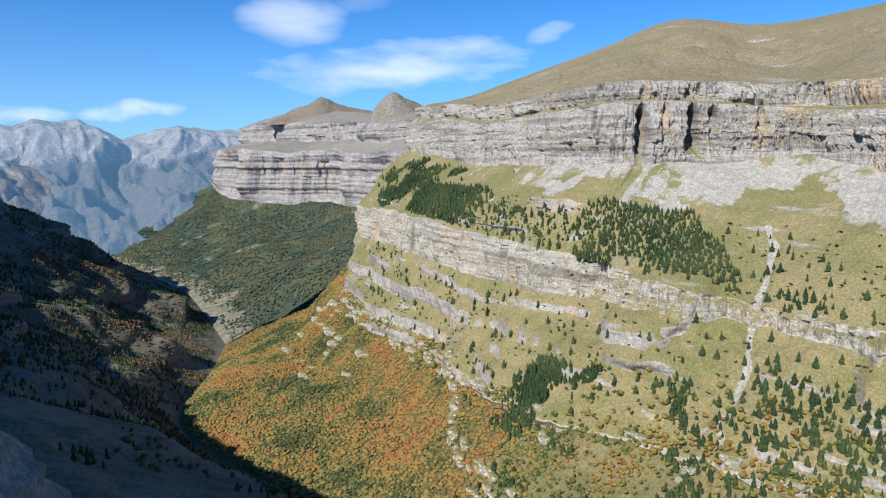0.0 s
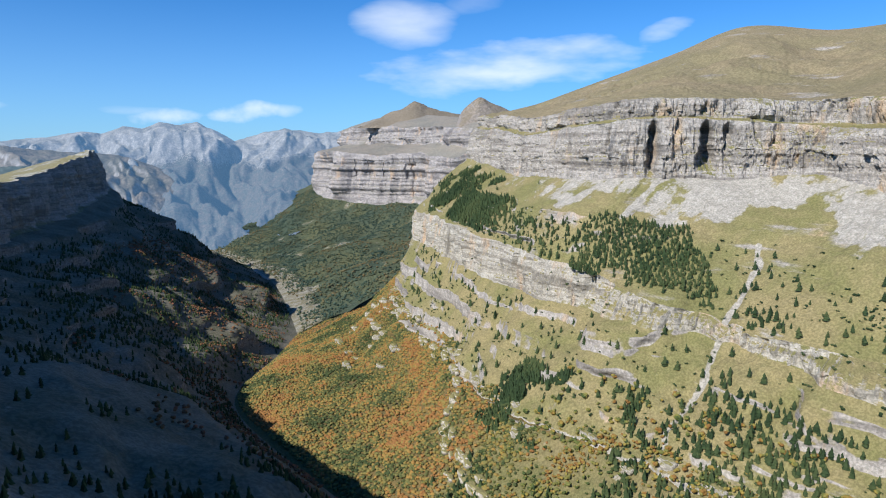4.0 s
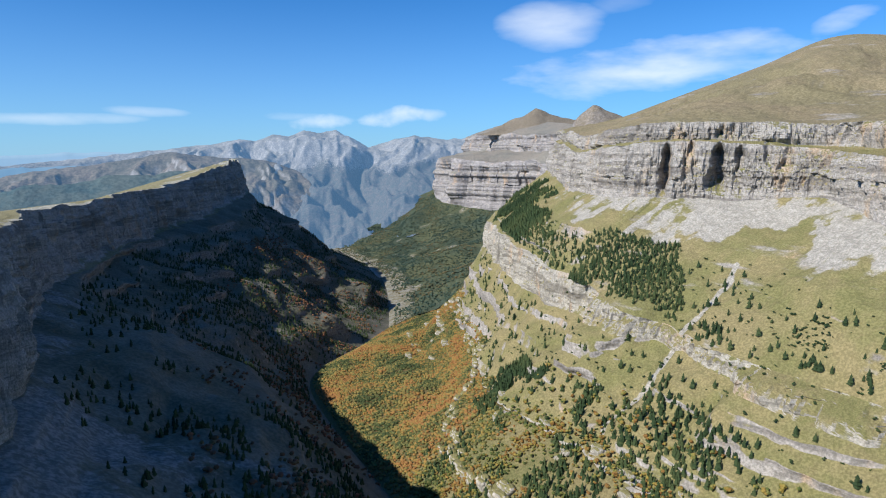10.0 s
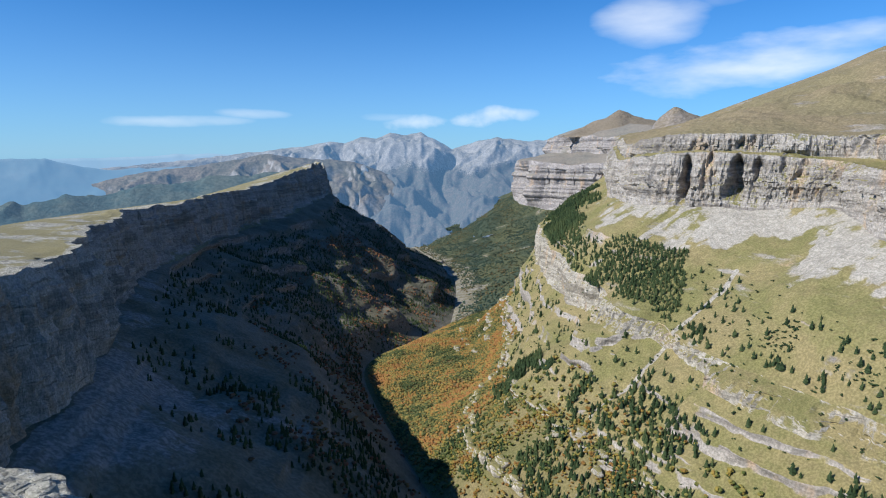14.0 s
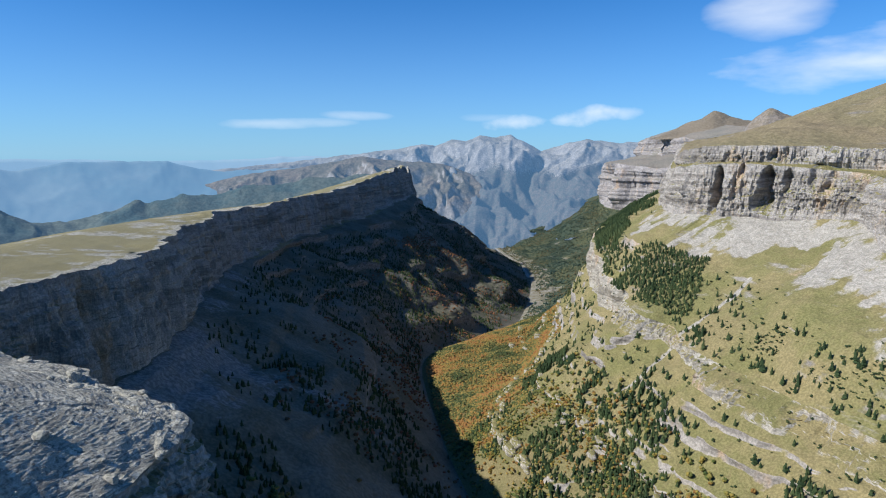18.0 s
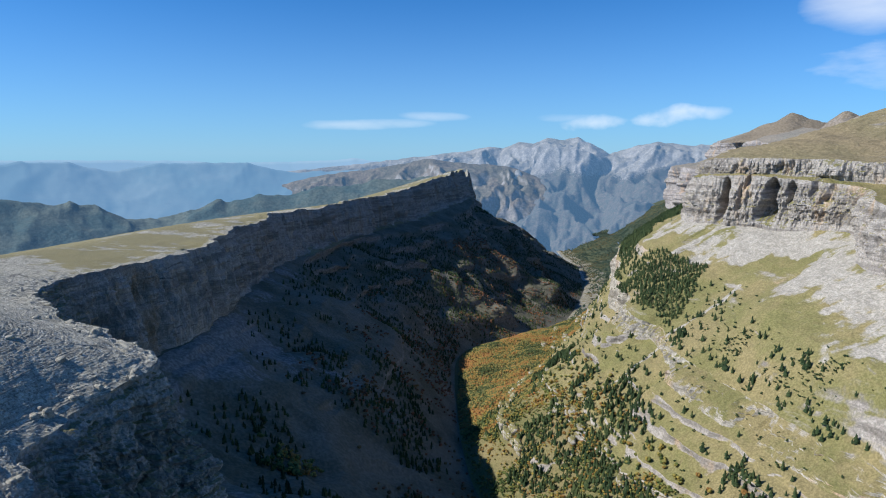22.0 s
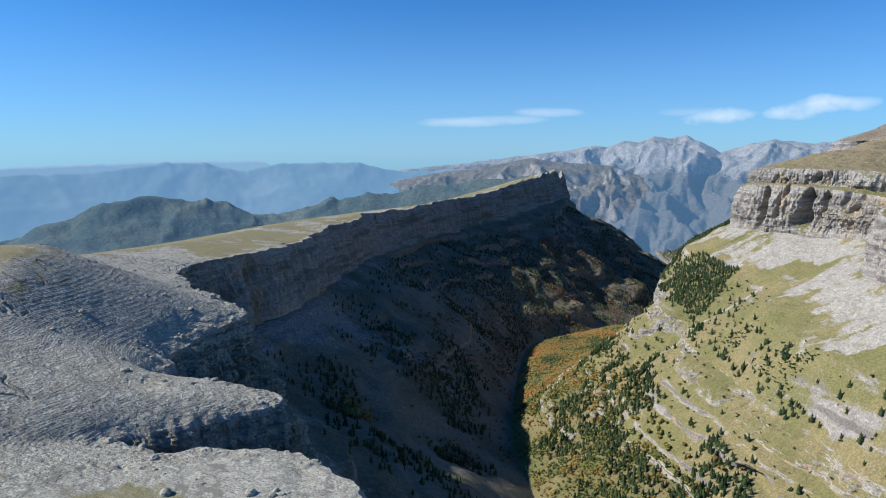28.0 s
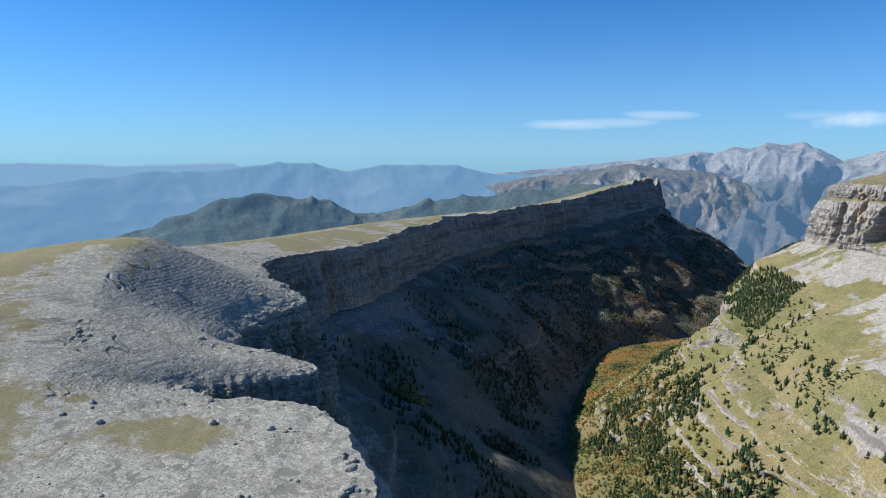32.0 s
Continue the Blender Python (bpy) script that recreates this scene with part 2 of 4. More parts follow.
GREY, PALE, OCHRE = (0.315, 0.288, 0.262), (0.46, 0.428, 0.392), (0.50, 0.36, 0.23)
TURF, DRY = (0.215, 0.205, 0.085), (0.30, 0.25, 0.125)
HAZE_BLUE = (0.13, 0.30, 0.55)
m_cliff = terrain("limestone cliff", (GREY, PALE), (TURF, DRY), (0.66, 0.86), 3.5, 50, OCHRE, layers=2.6, streak=0.66, speck=1.4, bump=1.0, crack=1.2, beds=0.55)
m_band = terrain("ochre limestone", ((0.36, 0.33, 0.28), (0.50, 0.47, 0.41)), (TURF, DRY), (0.52, 0.70), 2.5, 40, (0.55, 0.36, 0.21), layers=5.0, streak=0.6, speck=1.2, bump=1.0, crack=1.2, beds=0.6)
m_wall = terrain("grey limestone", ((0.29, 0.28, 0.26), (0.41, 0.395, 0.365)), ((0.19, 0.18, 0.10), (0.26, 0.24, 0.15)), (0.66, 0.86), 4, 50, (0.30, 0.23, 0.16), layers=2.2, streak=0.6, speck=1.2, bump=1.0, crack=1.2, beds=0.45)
m_meadow = terrain("alpine meadow", (GREY, PALE), (TURF, DRY), (0.42, 0.56), 5, 70, OCHRE, layers=4.0, third=((0.35, 0.325, 0.28), (0.46, 0.43, 0.38)), outcrop=0.61, crack=0.6)
m_wood = terrain("forest floor", (GREY, PALE), ((0.17, 0.165, 0.07), (0.24, 0.20, 0.10)), (0.42, 0.56), 6, 60, third=((0.13, 0.11, 0.05), (0.20, 0.14, 0.055)))
# same limestone as the sunny side, darkened: shade worked into the rock colour
m_shade = terrain("wooded scree, shade-darkened rock", ((0.20, 0.19, 0.17), (0.27, 0.255, 0.23)), ((0.13, 0.125, 0.085), (0.20, 0.185, 0.145)), (0.40, 0.6), 6, 70, third=((0.20, 0.19, 0.175), (0.28, 0.27, 0.25)), beds=0.2, speck=3.0, bump=0.5)
m_karst = terrain("karst pavement", ((0.34, 0.325, 0.28), (0.445, 0.43, 0.372)), ((0.435, 0.42, 0.36), (0.365, 0.35, 0.29)), (0.55, 0.9), 0.9, 25, layers=9.0, speck=0.4, bump=1.0, beds=1.6, third=((0.22, 0.20, 0.105), (0.30, 0.265, 0.155)), contour=1.15)
m_brown = terrain("dry upland", (GREY, PALE), ((0.29, 0.235, 0.145), (0.25, 0.215, 0.125)), (0.5, 0.8), 12, 160, speck=3.0, outcrop=0.59, layers=3.0)
# bluish rock tones and a weak blue emission imitate haze over the hill
m_hill = terrain("hazy wooded hill", ((0.33, 0.34, 0.35), (0.25, 0.26, 0.28)), ((0.05, 0.085, 0.085), (0.10, 0.12, 0.10)), (0.3, 0.5), 22, 200, haze_glow=(HAZE_BLUE, 0.15), speck=14.0)
m_far = terrain("distant forest", ((0.24, 0.235, 0.22), (0.32, 0.31, 0.28)), ((0.06, 0.085, 0.06), (0.10, 0.11, 0.06)), (0.4, 0.6), 22, 200, speck=7.0, third=((0.30, 0.285, 0.25), (0.19, 0.17, 0.10)))
# rock tones slightly cooled, a touch of haze mixed into the base colour
m_farcliff = terrain("distant cliff", ((0.32, 0.30, 0.30), (0.42, 0.39, 0.375)), ((0.29, 0.26, 0.22), (0.25, 0.24, 0.21)), (0.6, 0.8), 18, 150, (0.50, 0.37, 0.27), layers=2.0, speck=5.0, streak=0.6, beds=0.12)
m_cone = terrain("distant brown peak", ((0.26, 0.235, 0.22), (0.32, 0.28, 0.25)), ((0.25, 0.21, 0.16), (0.22, 0.185, 0.14)), (0.5, 0.8), 16, 150, speck=9.0)
# peaks and foothills emit a little blue in place of haze
m_peak = terrain("distant peaks", ((0.30, 0.285, 0.275), (0.18, 0.17, 0.16)), ((0.29, 0.27, 0.245), (0.18, 0.165, 0.14)), (0.62, 0.95), 26, 260, haze_glow=(HAZE_BLUE, 0.36), speck=10.0, layers=0.6, beds=0.03, third=((0.11, 0.095, 0.08), (0.07, 0.075, 0.065)))
m_foot = terrain("hazy foothills", ((0.27, 0.25, 0.235), (0.20, 0.185, 0.17)), ((0.18, 0.145, 0.11), (0.11, 0.10, 0.075)), (0.5, 0.8), 50, 250, haze_glow=(HAZE_BLUE, 0.24), speck=16.0)
# haze put into both the bluish base colours and the emission
m_range = terrain("haze-blue ranges", ((0.10, 0.13, 0.16), (0.13, 0.15, 0.17)), ((0.06, 0.09, 0.09), (0.10, 0.12, 0.11)), (0.35, 0.6), 80, 500, haze_glow=(HAZE_BLUE, 0.62), speck=0, bump=0)
m_dim = terrain("furthest ranges", ((0.10, 0.13, 0.16), (0.13, 0.15, 0.17)), ((0.07, 0.10, 0.11), (0.10, 0.12, 0.12)), (0.35, 0.6), 80, 500, haze_glow=((0.20, 0.36, 0.55), 0.85), speck=0, bump=0)

# ---- guide lines of the canyon, upstream to downstream ----
HILL = [(1250, 420, 690), (1150, 640, 690), (1060, 830, 648), (950, 1000, 624), (840, 1132, 640), (770, 1220, 600), (690, 1320, 560), (630, 1430, 525), (640, 1580, 505), (800, 1700, 500)]
BACK = [(720, 320, 505), (600, 480, 505), (560, 600, 500), (590, 770, 497), (450, 800, 492), (400, 830, 490), (400, 980, 485), (450, 1220, 487), (520, 1500, 492), (720, 1630, 494)]
RIM = [(600, 280, 472), (480, 430, 470), (440, 570, 466), (428, 672, 464), (350, 726, 463), (288, 764, 463), (297, 939, 456), (370, 1200, 470), (478, 1470, 486), (700, 1600, 490)]
TIER = [(590, 272, 442), (470, 420, 442), (430, 560, 440), (419, 660, 441), (344, 719, 443), (280, 758, 443), (290, 935, 436), (362, 1196, 450), (470, 1463, 466), (690, 1592, 468)]
LEDGE = [(560, 250, 425), (430, 390, 425), (370, 522, 428), (404, 645, 437), (338, 713, 440), (273, 753, 440), (283, 932, 432), (354, 1192, 446), (460, 1458, 460), (680, 1588, 462)]
FOOT = [(540, 235, 372), (405, 375, 370), (350, 510, 371), (372, 620, 391), (313, 690, 380), (257, 735, 380), (262, 925, 375), (330, 1180, 385), (430, 1450, 400), (660, 1570, 400)]
SCREE = [(450, 220, 322), (325, 365, 320), (275, 500, 333), (285, 590, 335), (228, 688, 341), (205, 715, 346), (215, 925, 345), (265, 1180, 345), (355, 1420, 350), (600, 1540, 350)]
BENCH = [(390, 190, 262), (285, 355, 268), (217, 480, 285), (200, 560, 286), (165, 640, 300), (160, 720, 305), (172, 900, 308), (192, 1101, 312), (285, 1355, 297), (470, 1500, 300)]
BAND = [(382, 184, 248), (276, 348, 250), (208, 474, 268), (192, 554, 274), (154, 636, 276), (148, 716, 268), (158, 896, 264), (178, 1096, 264), (268, 1345, 255), (455, 1490, 260)]
WOOD = [(300, 170, 205), (205, 350, 215), (135, 450, 205), (95, 530, 205), (75, 600, 205), (68, 680, 197), (100, 828, 185), (130, 1065, 172), (225, 1320, 190), (400, 1460, 200)]
LOW = [(250, 155, 178), (160, 330, 182), (92, 452, 170), (50, 535, 168), (30, 610, 163), (25, 690, 152), (50, 845, 132), (75, 1074, 112), (130, 1300, 108), (255, 1460, 105)]
RIVER = [(230, 130, 155), (130, 260, 146), (62, 400, 137), (15, 490, 129), (-15, 580, 123), (-48, 710, 112), (-80, 860, 100), (-108, 1059, 82), (-12, 1330, 45), (70, 1560, 15)]
FOOT = steeper(LEDGE, FOOT, 0.62)
TIER = steeper(RIM, TIER, 0.6)
BAND = steeper(BENCH, BAND, 0.5)
STEPS = [56, 70, 110, 100, 60, 110, 120, 110, 50, 0]

north, lane = loft([HILL, BACK, RIM, TIER, LEDGE, FOOT, SCREE, BENCH, BAND, WOOD, LOW, RIVER, [(x - 50, y, z - 14) for x, y, z in RIVER]], STEPS, [40, 24, 20, 10, 48, 30, 54, 26, 66, 44, 40, 2])
L = lane[:, None]
out = outward(north, -1)
ncol = north.shape[1]
flat_p = north * (1, 1, 0)
bluff = np.exp(-((L - 2.5) / 0.45) ** 4) + np.exp(-((L - 4.5) / 0.45) ** 4) + 0.75 * np.exp(-((L - 7.5) / 0.42) ** 4)
strata = fbm(np.stack([0 * north[..., 0] + 3.1, north[..., 0] * 0.006, north[..., 2] / 5.0], -1), 1.0, 3, 5)
flutes = fbm(north * (1, 1, 0.22), 24.0, 5, 9, 0.55)
crags = np.abs(fbm(north * (1, 1, 0.10), 10.0, 4, 12, 0.62)) * -23 + 7
along = np.broadcast_to(np.concatenate([[0], np.cumsum(np.linalg.norm(np.diff(north[np.argmin(np.abs(lane - 4))], axis=0), axis=1))]), north.shape[:2])


def blocky(u, z, wide, tall, seed):
    """Squared blocks between joints: one height for each, -1 to 1."""
    j = z / tall + 0.35 * fbm(np.stack([u / (6 * wide), 0 * u, 0 * u + seed], -1), 1.0, 2, seed + 1)
    row = np.floor(j)
    i = np.floor(u / wide + 0.37 * row + 0.4 * vnoise(np.stack([u / (1.7 * wide), row, 0 * u], -1), seed + 2))
    return vnoise(np.stack([i * 5.17 + 0.5, row * 3.31 + 0.5, 0 * u + 0.5], -1), seed)


squared = blocky(along, north[..., 2], 13.0, 34.0, 301) * 4.5 + blocky(along, north[..., 2], 4.5, 11.0, 305) * 2.6 + blocky(along, north[..., 2], 2.4, 2.6, 309) * 0.9
ledges = fbm(np.stack([0 * along + 1.3, along * 0.004, north[..., 2] / 3.4], -1), 1.0, 2, 313)
crags = crags * 0.45
push = (flutes * 12 + strata * 1.3 + ledges * 1.3 + crags * 1.4 + squared) * bluff
wilds = smooth(760, 880, north[..., 1]) + 0.6 * (1 - smooth(480, 560, north[..., 1]))
# spurs and shallow combes that run down the slopes and notch the bench's edge
arc = np.concatenate([[0], np.cumsum(np.linalg.norm(np.diff(north[np.argmin(np.abs(lane - 8))], axis=0), axis=1))])
down = np.stack([np.broadcast_to(arc / 48.0, north.shape[:2]), np.broadcast_to(L * 0.55, north.shape[:2]), np.full(north.shape[:2], 2.2)], -1)
push = push + fbm(down, 1.0, 4, 15, 0.5) * 15 * smooth(6.3, 6.9, L) * (1 - smooth(9.8, 10.6, L))
push = push + (fbm(down * (1.4, 1, 1), 1.0, 3, 16, 0.5) * 8 + fbm(down * (6.0, 0.6, 1), 1.0, 3, 17) * 1.6 + np.abs(fbm(north, 16.0, 4, 18, 0.6)) * 7 * wilds) * smooth(4.8, 5.1, L) * (1 - smooth(5.8, 6.3, L))
bandlive = np.maximum(smooth(-0.22, 0.1, fbm(flat_p, 75.0, 3, 19)), smooth(620, 700, north[..., 1]))
push = push + 15 * (1 - bandlive) * smooth(7.0, 8.0, L) * (1 - smooth(8.1, 8.9, L))
# hollows in the cliff: axis, half width, lowest, highest, depth
for hx, hy, w, lo, hi, deep in ((291, 747, 7, 382, 438, 22), (334, 716, 10, 392, 440, 24), (352, 706, 5, 408, 438, 12), (306, 722, 4, 425, 445, 10), (372, 690, 5, 418, 445, 10), (291, 745, 5, 446, 460, 12), (345, 736, 8, 446, 461, 14), (400, 690, 4, 410, 440, 9)):
    brow = north[np.argmin(np.abs(lane - 4))]
    here = along[0, np.argmin((brow[:, 0] - hx) ** 2 + (brow[:, 1] - hy) ** 2)] + 2.5 * fbm(north * (0, 0, 1), 14.0, 2, int(hx))
    push = push - deep * np.exp(-((along - here) / (w * (0.72 + 0.5 * fbm(north * (0, 0, 1) + hx, 11.0, 3, 7)))) ** 4) * smooth(lo - 6, lo + 14, north[..., 2]) * (1 - smooth(hi - 8, hi + 3, north[..., 2] + 0.9 * np.abs(along - here)))
# rock steps that run along the grassy slopes
for at, size, keep, seed in ((8.16, 3.0, -0.35, 80), (8.28, 4.0, -0.1, 71), (8.45, 5.0, -0.4, 72), (8.63, 3.5, -0.05, 73), (8.82, 5.0, -0.45, 74), (9.3, 3.5, 0.1, 75), (9.02, 5.5, -0.35, 79), (6.25, 3.0, 0.15, 76), (6.8, 3.0, 0.2, 77), (9.7, 4.0, 0.15, 78)):
    shift = at + 0.08 * fbm(flat_p, 120.0, 3, seed + 20)
    live = smooth(keep, keep + 0.25, fbm(flat_p, 80.0, 3, seed))
    d, w = L - shift, size / 58.0
    push = push + live * size * np.where(np.abs(d) < w, -d / w, -np.sign(d) * np.exp(-(np.abs(d) - w) / 0.1))
north = north + out * push[..., None]
soft = (1 - np.clip(bluff, 0, 1)) * np.clip(L, 0, 1) * (1 - smooth(10.7, 11.0, L))
north[..., 2] += soft * (fbm(flat_p, 90.0, 4, 21) * 8 + fbm(flat_p, 12.0, 4, 22, 0.6) * 2.0)
# rows of gullies on the scree and the hill
north[..., 2] += np.exp(-((L - 5.5) / 0.5) ** 4) * -2.5 * np.abs(fbm(flat_p * (1, 1, 0), 9.0, 3, 25)) + np.exp(-((L - 0.6) / 0.4) ** 4) * (-26 * np.abs(fbm(flat_p, 120.0, 5, 26, 0.55)) + 2.2 * fbm(np.stack([0 * L + 0 * north[..., 0], 0 * north[..., 0], north[..., 2] / 7.0], -1), 1.0, 2, 24))
# the torrent bed that cuts the meadows
BED = [(276, 598, 0), (256, 582, 0), (236, 574, 0), (212, 568, 0), (190, 560, 0), (162, 546, 0), (132, 540, 0), (105, 522, 0), (88, 505, 0), (60, 480, 0)]
bed = spline(BED, [12] * (len(BED) - 1) + [0])[:, :2]
part_n = (L > 5.6) & (L < 10.5) & (north[..., 1] > 440) & (north[..., 1] < 640)
ii = np.where(part_n)
near = np.full(part_n.shape, 99.0)
pp = north[ii][:, :2] + 4 * np.stack([fbm(north[ii], 20.0, 2, 61), fbm(north[ii], 20.0, 2, 62)], -1)
near[ii] = np.sqrt(((pp[:, None, :] - bed[None]) ** 2).sum(-1)).min(1)
north[..., 2] -= 3.0 * np.exp(-(near / 4.0) ** 2)
# loose stone: fans below the cliff, and the torrent's bed
fan = 5.62 + 0.30 * (1 - smooth(470, 600, north[..., 1])) + 0.75 * fbm(np.stack([np.broadcast_to(arc / 60.0, near.shape), 0 * near, 0 * near], -1), 1.0, 3, 27) + 0.12 * fbm(flat_p, 12.0, 3, 28)
wild = smooth(800, 900, north[..., 1])
cover = np.clip((fan - L) / 0.3 + 0.5, 0, 1) * (1 - 0.55 * wild) * (L > 4.9) * np.clip(0.66 + 0.45 * fbm(down * (5.0, 0.7, 1), 1.0, 4, 29, 0.6) + 0.7 * fbm(flat_p, 26.0, 4, 63, 0.6), 0, 1)
cover = np.maximum(cover, np.exp(-(near / 3.2) ** 2) * (0.75 + 0.5 * fbm(flat_p, 14.0, 3, 65)))
trail = 9.0 + 0.05 * fbm(flat_p, 60.0, 3, 64)
cover = np.maximum(cover, 0.9 * np.exp(-((L - trail) / 0.035) ** 2) * (north[..., 1] < 760))
litter = smooth(590, 720, north[..., 1] + 40 * fbm(flat_p, 50.0, 3, 66)) * smooth(8.95, 9.15, L)
cover = np.where(L >= 9.05, litter, cover)


def cut(grid, lane, a, b):
    keep = np.where((lane >= a - 1e-6) & (lane <= b + 1e-6))[0]
    return grid[keep[0]:keep[-1] + 1]


for name, a, b, mat, label in (("hill_north", 0, 1, m_brown, "rounded brown upland hill of dry grass"), ("plateau_north", 1, 2, m_brown, "dry grass shelf above the grey cliff"),
                               ("cliff_crown", 2, 3, m_cliff, "upper tier of grey limestone cliff"), ("cliff_ledge", 3, 4, m_cliff, "grassy ledge between two cliff tiers"),
                               ("cliff_upper", 4, 5, m_cliff, "tall grey limestone cliff with ochre stains and caves"), ("scree_slope", 5, 6, m_meadow, "pale grey scree under the cliff"),
                               ("meadow_upper", 6, 7, m_meadow, "olive alpine meadow on a sloping bench"), ("cliff_lower", 7, 8, m_band, "ochre and white limestone band below the meadow"),
                               ("meadow_lower", 8, 9, m_meadow, "steep grassy slope with thin rock ledges"), ("forest_slope", 9, 10, m_wood, "slope of autumn forest ground"),
                               ("valley_side", 10, 12, m_wood, "wooded valley side in autumn colours")):
    tagged(grid_mesh(name, cut(north, lane, a, b), mat, True, cut(cover, lane, a, b), name.startswith("cliff")), label, "terrain", kind="structure")

# south side
S_BACK = [(-400, -1000, 330), (-560, -800, 320), (-640, -620, 300), (-670, -560, 295), (-690, -500, 290), (-720, -420, 280), (-780, -300, 260), (-840, -210, 250), (-900, -120, 240), (-1000, 150, 220), (-1100, 500, 200), (-1200, 850, 190), (-1250, 1480, 180), (-1200, 2100, 160), (-1150, 2800, 120), (-1000, 3200, 40), (-900, 3500, -40)]
S_MID = [(100, -620, 415), (-60, -420, 415), (-120, -260, 415), (-150, -235, 418), (-190, -200, 423), (-230, -150, 424), (-290, -80, 420), (-350, -25, 405), (-420, 40, 385), (-520, 260, 360), (-620, 560, 335), (-700, 880, 325), (-700, 1480, 300), (-640, 2080, 310), (-640, 2750, 280), (-600, 3100, 150), (-500, 3300, 20)]
S_TOP = [(270, -480, 405), (120, -280, 400), (20, -110, 394), (-15, -88, 399), (-50, -60, 408), (-92, -18, 421), (-130, 28, 434), (-195, 78, 424), (-270, 140, 408), (-330, 330, 391), (-420, 610, 376), (-500, 920, 358), (-470, 1500, 350), (-420, 2060, 386), (-400, 2720, 345), (-330, 3000, 240), (-180, 3100, 60)]
S_RIM = [(380, -400, 390), (230, -190, 388), (90, -30, 386), (16, -40, 386), (46, 16, 383), (-32, 30, 386), (-46, 104, 393), (-90, 126, 394), (-190, 190, 391), (-245, 385, 380), (-330, 650, 370), (-418, 950, 363), (-395, 1500, 360), (-345, 2049, 402), (-326, 2706, 372), (-240, 2850, 240), (-100, 2960, 80)]
S_FOOT = [(400, -380, 300), (255, -165, 300), (112, -14, 300), (66, 0, 300), (74, 42, 300), (14, 66, 303), (-20, 122, 305), (-62, 150, 307), (-155, 215, 310), (-225, 395, 305), (-305, 660, 290), (-392, 955, 282), (-370, 1500, 275), (-310, 2040, 300), (-290, 2700, 250), (-225, 2850, 200), (-90, 2950, 60)]
S_TALUS = [(430, -330, 230), (300, -100, 220), (170, 60, 220), (140, 90, 220), (120, 120, 220), (70, 165, 222), (20, 220, 225), (-24, 268, 228), (-80, 320, 230), (-110, 480, 225), (-140, 700, 200), (-215, 990, 170), (-156, 1350, 105), (-60, 1850, 62), (-60, 2650, 30), (-60, 2780, 22), (-10, 2900, -10)]
S_RIVER = [(470, -250, 170), (350, -20, 163), (230, 130, 155), (190, 180, 152), (160, 220, 149), (115, 290, 144), (90, 342, 140), (62, 400, 137), (15, 490, 129), (-15, 580, 123), (-48, 710, 112), (-108, 1059, 82), (-12, 1330, 45), (92, 1750, 2), (112, 2500, -25), (100, 2700, -32), (60, 2850, -38)]
S_FOOT = steeper(S_RIM, S_FOOT, 0.6)
SSTEPS = [60, 110, 90, 70, 80, 90, 56, 80, 110, 100, 110, 150, 140, 120, 40, 30, 0]
south, slane = loft([S_BACK, S_MID, S_TOP, S_RIM, S_FOOT, S_TALUS, S_RIVER, [(x + 50, y, z - 14) for x, y, z in S_RIVER]], SSTEPS, [12, 40, 120, 64, 60, 44, 2])
Q = slane[:, None]
sout = outward(south, 1)
sp = south * (1, 1, 0)
# the limestone lies in thin beds: steps on the plateau and its hill
lie = (south[..., 2] + 4.0 * fbm(sp, 70.0, 3, 31)) / 1.7
frac = lie - np.floor(lie)
bed_k = smooth(1.55, 2.0, Q) * (1 - smooth(2.93, 3.0, Q)) * (0.35 + 0.65 * smooth(-0.3, 0.1, fbm(sp, 45.0, 3, 32)))
south[..., 2] += 1.7 * (smooth(0.78, 1.0, frac) - frac) * bed_k * 0.03
sarc_w = np.concatenate([[0], np.cumsum(np.linalg.norm(np.diff(south[np.argmin(np.abs(slane - 5))], axis=0), axis=1))])
sbluff = np.exp(-((Q - 3.5) / 0.46) ** 4)
bays = smooth(2.6, 2.95, Q) * (1 - smooth(3.9, 4.3, Q))
sstrata = fbm(np.stack([0 * south[..., 0] + 3.1, south[..., 0] * 0.006, south[..., 2] / 4.5], -1), 1.0, 3, 35, 0.6)
sflutes = fbm(south * (1, 1, 0.22), 30.0, 5, 39, 0.55)
south = south + sout * ((sflutes * 17 + sstrata * 3 - 24 * np.abs(fbm(south * (1, 1, 0.08), 20.0, 4, 38, 0.6)) + 7) * sbluff + bays * (fbm(sp, 30.0, 4, 37, 0.55) * 6 + np.minimum(fbm(sp, 55.0, 4, 36, 0.6) * 20 + fbm(sp, 210.0, 2, 35) * 26, 7) * smooth(220, 400, south[..., 1])))[..., None]
# the hill's top is rounded
near_top = np.where((slane > 1.35) & (slane < 2.75))[0]
r0, r1 = near_top[0], near_top[-1] + 1
top_z, step_d = south[r0:r1, :, 2].copy(), np.linalg.norm(np.diff(sp[r0:r1], axis=0), axis=-1) + 0.05
w = (smooth(1.4, 1.9, Q) * (1 - smooth(2.15, 2.7, Q)))[r0 + 1:r1 - 1] * 0.5
for k in range(260):
    top_z[1:-1] += w * ((top_z[:-2] * step_d[1:] + top_z[2:] * step_d[:-1]) / (step_d[1:] + step_d[:-1]) - top_z[1:-1])
south[r0:r1, :, 2] = top_z
